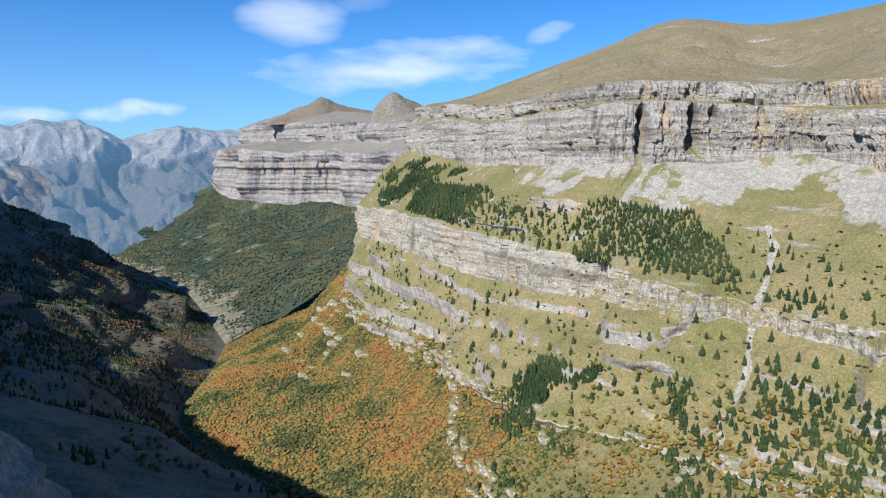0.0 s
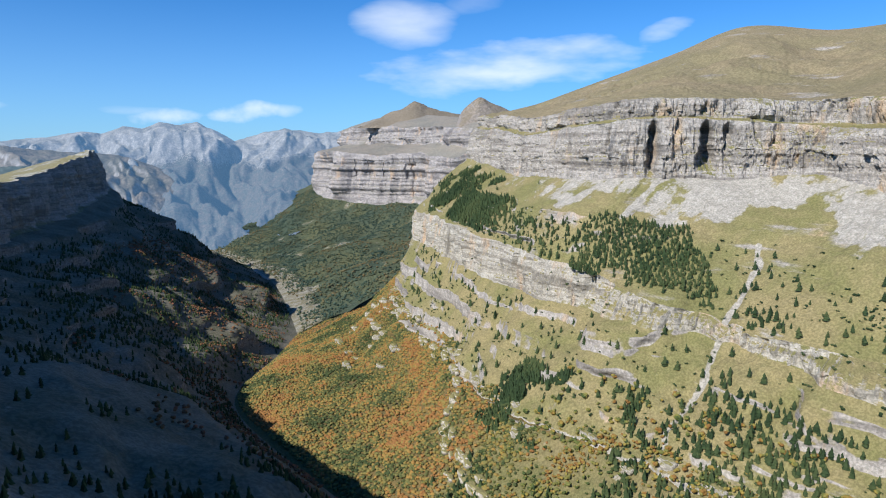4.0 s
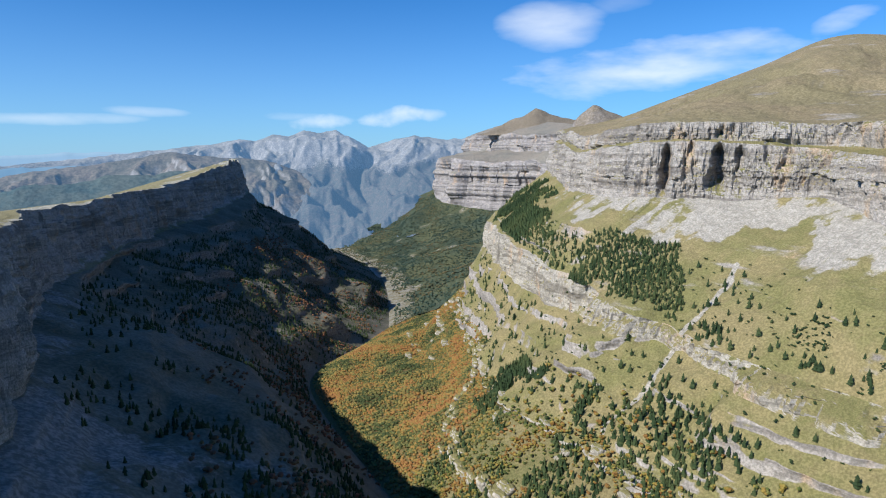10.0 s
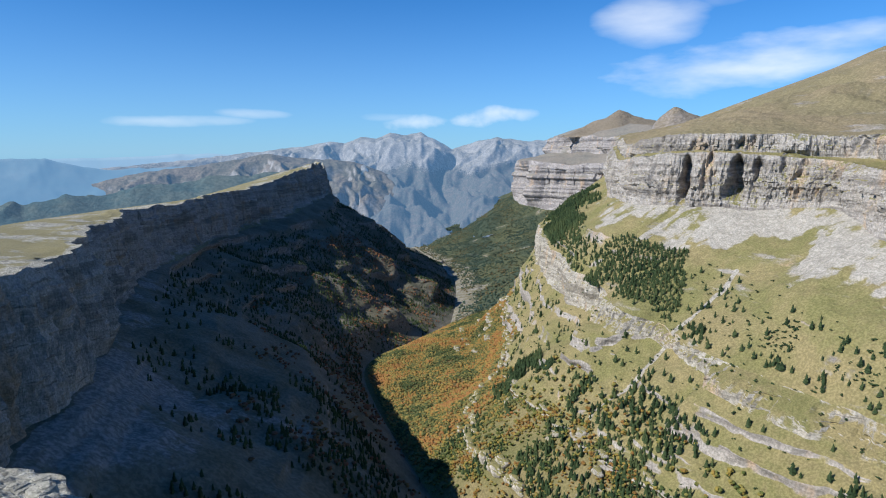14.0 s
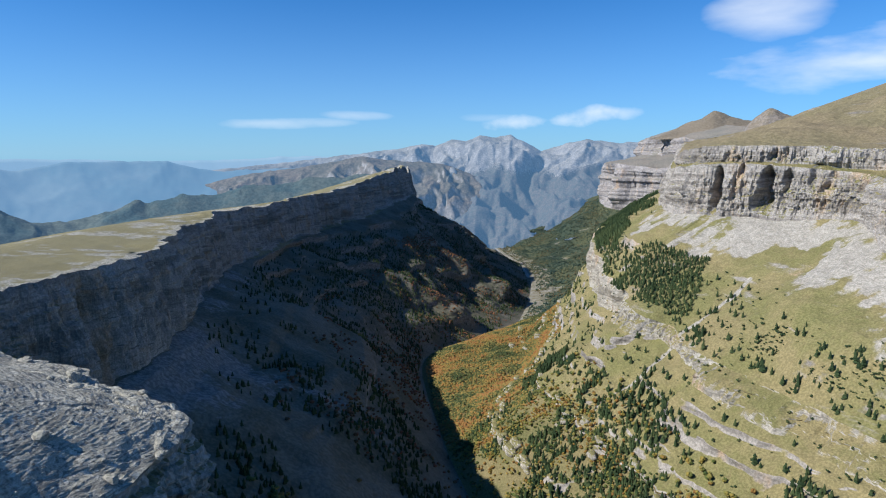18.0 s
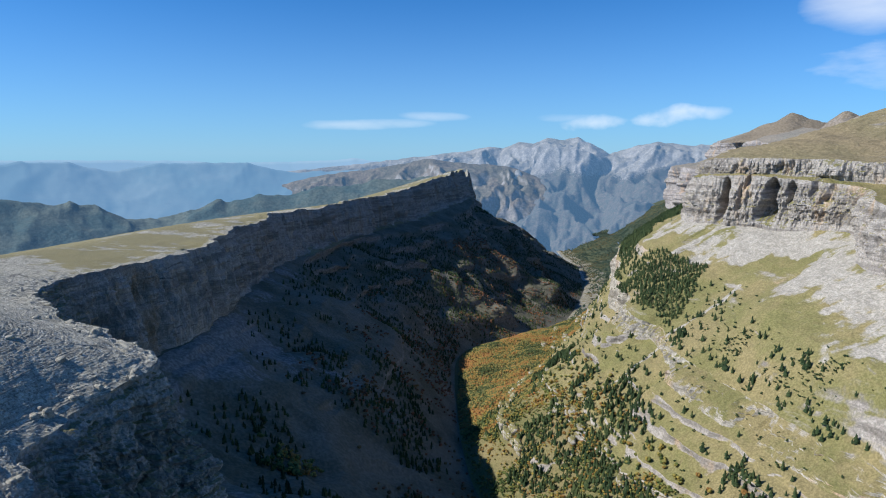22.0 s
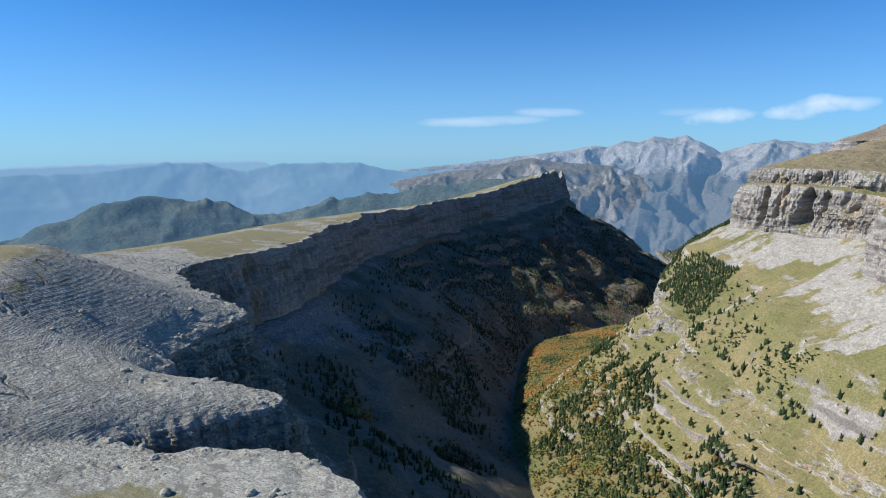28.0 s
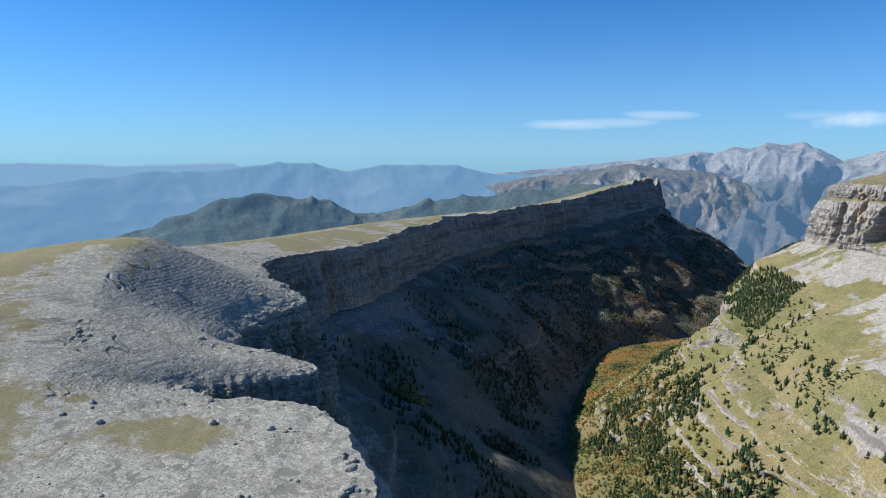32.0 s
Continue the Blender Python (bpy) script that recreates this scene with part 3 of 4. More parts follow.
# the jagged crest and the horn at the plateau's end
crest = np.exp(-((Q - 3.0) / 0.5) ** 4)
jag = smooth(1750, 1950, south[..., 1]) * (1 - smooth(2760, 2860, south[..., 1]))
south[..., 2] += crest * (jag * (14 * fbm(sp, 90.0, 3, 33) + 13 * np.abs(fbm(sp, 30.0, 4, 34, 0.6)) - 6) - 30 * np.exp(-((south[..., 1] - 2425) / 40) ** 4))
south[..., 2] -= smooth(2100, 2480, south[..., 1]) * 26 * crest
south[..., 2] -= smooth(2480, 2600, south[..., 1]) * np.interp(Q, [1, 2, 3, 4, 5], [0, 100, 140, 60, 0])
south[..., 2] += np.exp(-((Q - 3.0) / 0.35) ** 4) * smooth(260, 480, south[..., 1]) * (1 - jag) * (7 * fbm(sp, 130.0, 3, 30) + 3 * fbm(sp, 30.0, 3, 29))
south[..., 2] += 9 * np.exp(-((sp[..., 0] + 135) ** 2 + (sp[..., 1] - 18) ** 2) / 60 ** 2) * (1 - smooth(2.6, 2.98, Q)) * smooth(1.0, 1.5, Q)
south[..., 2] -= 7 * np.exp(-(((sp[..., 0] + 18) / 13) ** 2 + ((sp[..., 1] - 19) / 11) ** 2)) * smooth(2.2, 2.5, Q) * (1 - smooth(3.0, 3.3, Q))
fold = np.abs((sp[..., 1] + 14) - 0.36 * (sp[..., 0] + 8) + 3 * fbm(sp, 25.0, 2, 56))
south[..., 2] -= 3.2 * np.exp(-(fold / 7) ** 2) * smooth(-120, -80, sp[..., 0]) * (1 - smooth(-5, 15, sp[..., 0])) * smooth(1.7, 2.0, Q) * (1 - smooth(2.85, 2.98, Q))
brink = np.exp(-((Q - 2.95) / 0.09) ** 2)
crag = np.exp(-(((sp[..., 0] + 57) / 20) ** 2 + ((sp[..., 1] + 63) / 14) ** 2) ** 2)
south[..., 2] += (brink * 1.0 + crag * 3.5) * (np.abs(fbm(sp, 7.0, 4, 45, 0.6)) * 2 - 0.5)
butt = fbm(np.stack([np.broadcast_to(sarc_w / 330.0 + 0 * Q[0], south.shape[:2]) + 0.5 * Q, np.broadcast_to(Q * 0.9, south.shape[:2]), np.full(south.shape[:2], 4.4)], -1), 1.0, 4, 68, 0.5)
south[..., :2] += (sout * (butt * 60 * smooth(800, 1100, south[..., 1]) * smooth(3.6, 4.4, Q) * (1 - smooth(5.2, 5.9, Q)))[..., None])[..., :2]
# two spurs that reach out into the sun, and rock steps across the shaded flank
sy = south[..., 1]
flank = smooth(3.9, 4.3, Q) * (1 - smooth(5.3, 5.9, Q))
spur = 42 * np.exp(-((sy - 1760 - 90 * (Q - 4.5)) / 95) ** 2) + 46 * np.exp(-((sy - 1360) / 45) ** 2) * smooth(4.3, 4.8, Q) + 40 * np.exp(-((sy - 2150) / 60) ** 2)
south[..., :2] += (sout * (spur * flank)[..., None])[..., :2]
wooded = smooth(760, 1000, sy)
for at, size, keep, seed in ((4.10, 14.0, -0.5, 171), (4.28, 16.0, -0.2, 172), (4.47, 14.0, -0.15, 173), (4.68, 12.0, 0.0, 174), (4.9, 10.0, 0.05, 175), (5.15, 9.0, 0.05, 176)):
    shift = at + 0.10 * fbm(sp, 260.0, 3, seed + 20)
    live = smooth(keep, keep + 0.2, fbm(sp, 150.0, 3, seed)) * (0.25 + 0.75 * wooded)
    d, w = Q - shift, size / 260.0
    south[..., :2] += (sout * (live * size * np.where(np.abs(d) < w, -d / w, -np.sign(d) * np.exp(-(np.abs(d) - w) / 0.07)))[..., None])[..., :2]
south[..., :2] += (sout * (14 * fbm(south * (1, 1, 0.5), 38.0, 4, 180, 0.6) * flank * wooded)[..., None])[..., :2]
ssoft = (1 - sbluff) * np.clip(Q, 0, 1) * (1 - smooth(5.7, 6.0, Q))
south[..., 2] += ssoft * (((fbm(sp, 130.0, 4, 41) * 22 + fbm(sp, 300.0, 4, 40) * 40 * smooth(900, 1300, south[..., 1])) * smooth(3.8, 4.6, Q) + fbm(sp, 40.0, 3, 43) * 5 * smooth(3.8, 4.5, Q)) * (1 - smooth(5.3, 5.9, Q)) + fbm(sp, 18.0, 4, 42, 0.6) * (1.7 - 1.0 * smooth(1.7, 2.1, Q) * (1 - smooth(2.9, 3.0, Q))) + (np.abs(fbm(sp, 9.0, 4, 44, 0.6)) * 0.3 + fbm(sp, 2.5, 2, 48) * 0.16) * smooth(1.9, 2.4, Q) * (1 - smooth(2.99, 3.05, Q)))
turf_s = (1 - smooth(1.6, 2.25 + 0.3 * smooth(-40, 20, south[..., 1]), Q)) * 0.9 - 0.08 + 0.45 * fbm(sp, 40.0, 4, 46) + 0.55 * np.exp(-(((sp[..., 0] - 60) / 38) ** 2 + ((sp[..., 1] + 75) / 32) ** 2)) + 0.3 * np.exp(-((Q - 2.2) / 0.2) ** 2)
turf_s = np.maximum(turf_s, smooth(200, 320, south[..., 1]) * (0.70 + 1.0 * fbm(sp, 45.0, 5, 47, 0.65) - 0.45 * smooth(2.9, 2.99, Q)))
sarc = np.concatenate([[0], np.cumsum(np.linalg.norm(np.diff(south[np.argmin(np.abs(slane - 5))], axis=0), axis=1))])
tongue = fbm(np.stack([np.broadcast_to(sarc / 60.0, south.shape[:2]) + 0.3 * Q, np.broadcast_to(Q * 0.8, south.shape[:2]), np.full(south.shape[:2], 1.7)], -1), 1.0, 4, 49, 0.55)
turf_s = np.where(Q > 4.0, np.clip((0.62 * (1 - smooth(4.0, 4.75, Q)) + 0.8 * tongue - 0.02) * (1 - 0.85 * wooded) + 0.35 * fbm(sp, 60.0, 4, 67, 0.6), 0, 1), turf_s)
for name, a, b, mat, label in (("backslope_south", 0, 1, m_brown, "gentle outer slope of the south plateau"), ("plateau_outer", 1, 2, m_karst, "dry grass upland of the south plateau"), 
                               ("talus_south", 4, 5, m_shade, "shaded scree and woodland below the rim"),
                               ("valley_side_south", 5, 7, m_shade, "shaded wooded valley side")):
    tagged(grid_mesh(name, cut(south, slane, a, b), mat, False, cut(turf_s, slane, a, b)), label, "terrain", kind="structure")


def finer(grid, k):
    """The same sheet with k times as many rows and columns."""
    for axis in (0, 1):
        n = grid.shape[axis]
        at = np.linspace(0, n - 1, (n - 1) * k + 1)
        i = np.minimum(at.astype(int), n - 2)
        u = (at - i).reshape((-1, 1, 1) if axis == 0 else (1, -1, 1))
        grid = np.take(grid, i, axis) * (1 - u) + np.take(grid, i + 1, axis) * u
    return grid


def bedded(z, thick, riser):
    """Height to add so that a slope breaks into beds with steep risers."""
    f = z / thick - np.floor(z / thick)
    return thick * (smooth(1 - riser, 1.0, f) - f)


# the karst near the walk, cut into thin beds with broken edges
turn = sum(SSTEPS[:8]) + 40
near_a = 185
karst = cut(south, slane, 2, 3)
karst_turf = cut(turf_s, slane, 2, 3)
fine = finer(np.concatenate([karst, karst_turf[..., None]], -1)[:, near_a:turn + 1], 2)
fine_turf, fine = fine[..., 3], fine[..., :3].copy()
fp = fine * (1, 1, 0)
edge_r, edge_c = np.linspace(0, 1, fine.shape[0])[:, None], np.linspace(0, 1, fine.shape[1])[None]
hold = smooth(0, 0.03, edge_r) * (1 - smooth(0.985, 1.0, edge_r)) * smooth(0, 0.02, edge_c) * (1 - smooth(0.98, 1.0, edge_c))
bare = hold * (1 - 0.75 * smooth(0.35, 0.7, fine_turf + 0.2 * fbm(fp, 9.0, 3, 190)))
tilted = fine[..., 2] + 0.05 * fine[..., 0] - 0.03 * fine[..., 1] + 0.9 * fbm(fp, 30.0, 2, 191)
broken = 0.45 + 0.55 * smooth(-0.25, 0.2, fbm(fp, 11.0, 3, 192))
fine[..., 2] += bare * broken * (bedded(tilted, 1.5, 0.3) * 0.12 + bedded(tilted + 0.4, 0.5, 0.4) * 0.38)
fine[..., 2] += bare * (0.15 * blocky(fine[..., 0], fine[..., 1], 2.3, 1.5, 193) * smooth(-0.1, 0.25, fbm(fp, 17.0, 3, 194)) - 0.34 * np.abs(fbm(fp, 1.1, 3, 195, 0.65)) + 0.12)
# open joints that cross the pavement
joint = np.abs(fbm(fp * (0.35, 1, 1) + 40, 12.0, 3, 196, 0.4))
fine[..., 2] -= bare * 1.1 * (1 - smooth(0.0, 0.045, joint)) * smooth(-0.05, 0.2, fbm(fp, 30.0, 2, 197))
tagged(grid_mesh("plateau_karst", fine, m_karst, False, fine_turf, True), "pale grey karst pavement in thin beds along the rim", "terrain", kind="structure")
tagged(grid_mesh("plateau_upstream", karst[:, :near_a + 1], m_karst, False, karst_turf[:, :near_a + 1]), "grey karst and thin turf upstream along the rim", "terrain", kind="structure")
tagged(grid_mesh("plateau_turf", karst[::3, turn:], m_karst, False, karst_turf[::3, turn:]), "yellowish dry turf strip along the canyon rim", "terrain", kind="structure")
# the rim cliff: thin beds and square joints on the near stretch
wall = cut(south, slane, 3, 4)
face = finer(wall[:, near_a:turn + 1], 2)
face_out = outward(face, 1)
fu = np.broadcast_to(np.concatenate([[0], np.cumsum(np.linalg.norm(np.diff(face[0], axis=0), axis=1))]), face.shape[:2])
er, ec = np.linspace(0, 1, face.shape[0])[:, None], np.linspace(0, 1, face.shape[1])[None]
hold = smooth(0, 0.03, er) * (1 - smooth(0.9, 1.0, er)) * smooth(0, 0.02, ec) * (1 - smooth(0.98, 1.0, ec))
thin = fbm(np.stack([0 * fu + 2.2, fu * 0.006, (face[..., 2] + 0.05 * face[..., 0]) / 2.1], -1), 1.0, 3, 198, 0.6)
face = face + face_out * (hold * (2.0 * thin + 1.7 * blocky(fu, face[..., 2], 6.0, 4.5, 199) + 0.9 * blocky(fu, face[..., 2], 2.2, 1.7, 203) - 1.6 * np.abs(fbm(face, 3.0, 3, 207, 0.6)) + 0.5))[..., None]
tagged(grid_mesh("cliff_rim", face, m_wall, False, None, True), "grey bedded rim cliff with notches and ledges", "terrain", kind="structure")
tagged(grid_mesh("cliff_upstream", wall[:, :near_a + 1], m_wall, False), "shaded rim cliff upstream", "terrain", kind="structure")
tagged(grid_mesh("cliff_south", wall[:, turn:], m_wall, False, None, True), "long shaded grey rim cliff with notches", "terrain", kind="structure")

# down-valley: the far north side
F_TOP = [(760, 1720, 500), (980, 2050, 520), (1180, 2500, 560), (1250, 2900, 560), (1250, 3500, 600), (1230, 4000, 640), (1300, 4600, 640)]
F_UP = [(700, 1600, 490), (880, 1950, 492), (1000, 2400, 500), (985, 2830, 512), (1000, 3400, 530), (903, 3996, 545), (950, 4500, 540)]
F_SHELF = [(690, 1590, 430), (865, 1945, 430), (985, 2390, 428), (968, 2820, 435), (980, 3390, 440), (880, 3980, 440), (930, 4490, 440)]
F_EDGE = [(660, 1570, 400), (800, 1950, 400), (890, 2400, 388), (860, 2860, 390), (600, 3177, 396), (650, 3900, 380), (760, 4450, 370)]
F_FOOT = [(600, 1540, 350), (780, 1940, 290), (872, 2390, 185), (850, 2840, 165), (590, 3150, 170), (620, 3900, 200), (740, 4440, 200)]
F_SLOPE = [(350, 1450, 180), (450, 1800, 120), (560, 2300, 70), (430, 2800, 40), (310, 3120, 30), (300, 3900, 20), (330, 4400, 10)]
F_RIVER = [(70, 1560, 15), (92, 1750, 2), (127, 2320, -17), (105, 2600, -28), (20, 3050, -45), (-60, 3600, -58), (-90, 4400, -65)]
far, flane = loft([F_TOP, F_UP, F_SHELF, F_EDGE, F_FOOT, F_SLOPE, F_RIVER], [60, 110, 150, 170, 110, 40, 0], [16, 36, 18, 64, 48, 48])
fo = outward(far, -1)
fb = (np.exp(-((flane - 1.5) / 0.45) ** 4) + np.exp(-((flane - 3.5) / 0.42) ** 4))[:, None]
fu = np.broadcast_to(np.concatenate([[0], np.cumsum(np.linalg.norm(np.diff(far[np.argmin(np.abs(flane - 3))], axis=0), axis=1))]), far.shape[:2])
far = far + fo * ((blocky(fu, far[..., 2], 95.0, 400.0, 401) * 22 + blocky(fu, far[..., 2], 38.0, 70.0, 405) * 10 + fbm(far * (1, 1, 0.15), 150.0, 4, 51, 0.55) * 85 + fbm(np.stack([0 * far[..., 0], 0 * far[..., 0], far[..., 2] / 18.0], -1), 1.0, 2, 52) * 14 - np.abs(fbm(far * (1, 1, 0.08), 60.0, 3, 54)) * 22) * fb)[..., None]
far[..., 2] += (1 - fb) * fbm(far * (1, 1, 0), 160.0, 4, 53) * 22 * smooth(0, 1, flane)[:, None] * (flane < 5.8)[:, None]
spurs = fbm(np.stack([fu / 190.0 + 0.25 * flane[:, None], np.broadcast_to(flane[:, None] * 0.7, fu.shape), 0 * fu + 3.3], -1), 1.0, 4, 411, 0.5)
far[..., 2] += spurs * 46 * (smooth(4.0, 4.6, flane) * (1 - smooth(5.4, 5.95, flane)))[:, None]
glade = 0.55 * smooth(0.3, 0.5, fbm(far * (1, 1, 0), 70.0, 4, 412, 0.6)) * (flane > 4)[:, None] + 0.7 * (smooth(5.6, 5.95, flane))[:, None]
for name, a, b, mat, label in (("far_upland", 0, 1, m_farcliff, "brown upland behind the far cliffs"), ("far_cliff_upper", 1, 2, m_farcliff, "upper tier of the far limestone cliffs"),
                               ("far_shelf", 2, 3, m_farcliff, "sloping shelf between the far cliff tiers"), ("far_cliff_lower", 3, 4, m_farcliff, "tall far limestone wall with ochre stains"),
                               ("far_forest", 4, 6, m_far, "hazy wooded slope down to the valley")):
    tagged(grid_mesh(name, cut(far, flane, a, b), mat, True, cut(glade, flane, a, b), "cliff" in name), label, "terrain", kind="structure")


def massif(name, ridge, depth, foot, mat, label, rough=60.0, size=260.0, seed=0, n=160, rows=28, sharp=1.0, keen=False):
    """A mountain along a ridge line, with its slopes down to foot on both sides."""
    steps = [max(4, n // (len(ridge) - 1))] * (len(ridge) - 1) + [0]
    line = spline(ridge, steps)
    if keen:
        t = np.linspace(0, len(ridge) - 1, len(line))
        line = np.column_stack([np.interp(t, np.arange(len(ridge)), np.array(ridge, float)[:, k]) for k in range(3)])
    d = np.gradient(line[:, :2], axis=0)
    nrm = np.stack([d[:, 1], -d[:, 0]], -1)
    k = np.ones(31) / 31
    nrm = np.column_stack([np.convolve(np.pad(nrm[:, i], 15, mode="edge"), k, "valid") for i in (0, 1)])
    nrm /= np.linalg.norm(nrm, axis=1, keepdims=True)
    g = []
    for v in np.linspace(-1, 1, rows * 2 + 1):
        a = abs(v)
        xy = line[:, :2] + nrm * (v * depth)
        z = foot + (line[:, 2] - foot) * (1 - a) ** sharp
        g.append(np.column_stack([xy, z]))
    g = np.array(g)
    fade = 1 - np.abs(np.linspace(-1, 1, rows * 2 + 1))[:, None] * 0.6
    rdg = 1 - np.abs(fbm(g * (1, 1, 0), size, 5, 60 + seed))
    g[..., 2] += (rdg - 0.75) * rough * fade
    return tagged(grid_mesh(name, g, mat, False), label, "mountain", kind="structure")


massif("peak_cone", [(1030, 2784, 515), (1056, 2773, 580), (1085, 2760, 612), (1122, 2745, 641), (1180, 2728, 612), (1260, 2710, 585), (1400, 2690, 560)], 120, 500, m_cone, "brown pyramid peak on the far plateau", 20, 110, 1, 80, sharp=0.8)
massif("peak_twin", [(990, 3920, 560), (1070, 3865, 615), (1150, 3810, 650), (1230, 3765, 701), (1300, 3735, 660), (1500, 3650, 610)], 260, 530, m_cone, "second brown peak behind the far plateau", 26, 150, 2, 80, sharp=0.8)


def ring(rows, reach):
    """Ridge points from headings, reach and heights."""
    return [(-48 + reach * math.sin(radians(h)), 54 + reach * math.cos(radians(h)), z) for h, z in rows]


def relief(name, crest, reach, front, slope, mat, label, rough, size, seed, cols=420, rows=110, back=260):
    """A mountain seen across the valley: its crest by headings, falling towards the viewer in spurs and ravines."""
    head = np.linspace(crest[0][0], crest[-1][0], cols)
    top = np.interp(head, [c[0] for c in crest], [c[1] for c in crest])
    out, low = [], []
    for d in np.concatenate([np.linspace(-back, 0, 12, endpoint=False), np.linspace(0, front, rows) ** 1.0]):
        r = reach - d
        x, y = -48 + r * np.sin(np.radians(head)), 54 + r * np.cos(np.radians(head))
        p = np.column_stack([x, y, 0 * x])
        warp = fbm(p, size * 0.8, 3, seed + 5) * size * 0.35
        q = np.column_stack([x + warp, y * 0.55, 0 * x])
        ridged = 1 - 2 * np.abs(fbm(q, size, 5, seed, 0.45)) - 0.55 * np.abs(fbm(q + 0.4 * warp[:, None], size * 0.34, 4, seed + 7, 0.55))
        fall = abs(d) * slope * (1 + 0.25 * fbm(p, size * 2, 2, seed + 9))
        z = top - fall + (ridged - 0.45) * rough * min(1.0, abs(d) / 260.0) + 10 * fbm(p, 60.0, 3, seed + 3)
        z = np.minimum(z, top - 0.14 * abs(d) + 6) if d >= 0 else np.minimum(z, top - 0.5 * abs(d))
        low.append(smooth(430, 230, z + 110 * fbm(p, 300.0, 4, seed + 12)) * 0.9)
        out.append(np.column_stack([x, y, np.maximum(z, -75 + 4 * fbm(p, 90.0, 2, seed))]))
    return tagged(grid_mesh(name, np.array(out), mat, False, np.array(low)), label, "mountain", kind="structure")


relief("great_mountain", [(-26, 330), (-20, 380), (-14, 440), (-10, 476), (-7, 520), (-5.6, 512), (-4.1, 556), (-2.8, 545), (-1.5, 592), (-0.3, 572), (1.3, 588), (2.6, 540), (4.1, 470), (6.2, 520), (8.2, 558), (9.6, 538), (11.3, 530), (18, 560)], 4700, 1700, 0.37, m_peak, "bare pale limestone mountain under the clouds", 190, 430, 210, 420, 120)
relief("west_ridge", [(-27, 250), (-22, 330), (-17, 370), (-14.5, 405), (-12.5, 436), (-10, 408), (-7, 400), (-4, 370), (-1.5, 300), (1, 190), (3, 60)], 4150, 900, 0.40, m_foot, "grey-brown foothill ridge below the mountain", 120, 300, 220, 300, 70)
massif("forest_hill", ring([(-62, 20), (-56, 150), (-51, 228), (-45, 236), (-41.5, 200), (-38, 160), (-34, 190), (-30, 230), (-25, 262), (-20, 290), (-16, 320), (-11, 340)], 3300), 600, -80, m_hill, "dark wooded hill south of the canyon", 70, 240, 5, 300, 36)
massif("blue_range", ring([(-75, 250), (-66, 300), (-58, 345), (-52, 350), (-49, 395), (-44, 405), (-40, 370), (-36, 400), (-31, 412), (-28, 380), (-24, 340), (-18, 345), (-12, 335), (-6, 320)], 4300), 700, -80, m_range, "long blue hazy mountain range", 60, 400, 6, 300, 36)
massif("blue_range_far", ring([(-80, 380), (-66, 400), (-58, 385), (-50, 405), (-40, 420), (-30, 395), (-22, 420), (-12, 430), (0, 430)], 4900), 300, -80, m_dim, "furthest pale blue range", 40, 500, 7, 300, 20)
g = np.array([[(x, y, -84.0) for x in np.linspace(-6000, 6000, 60)] for y in np.linspace(-3000, 6500, 60)])
tagged(grid_mesh("ground", g, m_far), "low ground reaching to the horizon", "ground", kind="structure")


# ---- trees and stones ----
rng = np.random.default_rng(7)


def part(name, mesh, parent, label=""):
    ob = new(name, mesh)
    ob.parent = parent
    return tagged(ob, label)


def raw_mesh(name, verts, tris, material, smooth_faces=False):
    me = bpy.data.meshes.new(name)
    me.vertices.add(len(verts))
    me.vertices.foreach_set("co", np.asarray(verts, np.float32).reshape(-1))
    t = np.asarray(tris, np.int32)
    me.loops.add(t.size)
    me.loops.foreach_set("vertex_index", t.reshape(-1))
    me.polygons.add(len(t))
    me.polygons.foreach_set("loop_start", np.arange(0, t.size, 3, dtype=np.int32))
    me.polygons.foreach_set("loop_total", np.full(len(t), 3, np.int32))
    me.polygons.foreach_set("use_smooth", np.full(len(t), smooth_faces))
    me.update(calc_edges=True)
    me.materials.append(material)
    return me


def foliage(name, colours, patch=45.0, rough=0.8):
    """Leaves whose colour varies from clump to clump and from place to place."""
    m, nt, b = nodes_for(name)
    nn, ll = nt.nodes, nt.links
    geo, tc, n, ramp = nn.new("ShaderNodeNewGeometry"), nn.new("ShaderNodeNewGeometry"), nn.new("ShaderNodeTexNoise"), nn.new("ShaderNodeValToRGB")
    n.inputs["Scale"].default_value, n.inputs["Detail"].default_value = 1.0 / patch, 4.0
    ll.new(tc.outputs["Position"], n.inputs["Vector"])
    mul, add = nn.new("ShaderNodeMath"), nn.new("ShaderNodeMath")
    mul.operation, add.operation = "MULTIPLY_ADD", "MULTIPLY_ADD"
    mul.inputs[1].default_value, mul.inputs[2].default_value = 2.4, -0.95
    ll.new(n.outputs["Fac"], mul.inputs[0])
    add.inputs[1].default_value = 0.55
    ll.new(geo.outputs["Random Per Island"], add.inputs[0])
    ll.new(mul.outputs[0], add.inputs[2])
    el = ramp.color_ramp.elements
    while len(el) < len(colours):
        el.new(0.5)
    for k, c in enumerate(colours):
        el[k].position, el[k].color = 0.15 + 0.7 * k / (len(colours) - 1), (*c, 1)
    ll.new(add.outputs[0], ramp.inputs["Fac"])
    ll.new(ramp.outputs["Color"], b.inputs["Base Color"])
    b.inputs["Roughness"].default_value = rough
    b.inputs["Specular IOR Level"].default_value = 0.1
    return m


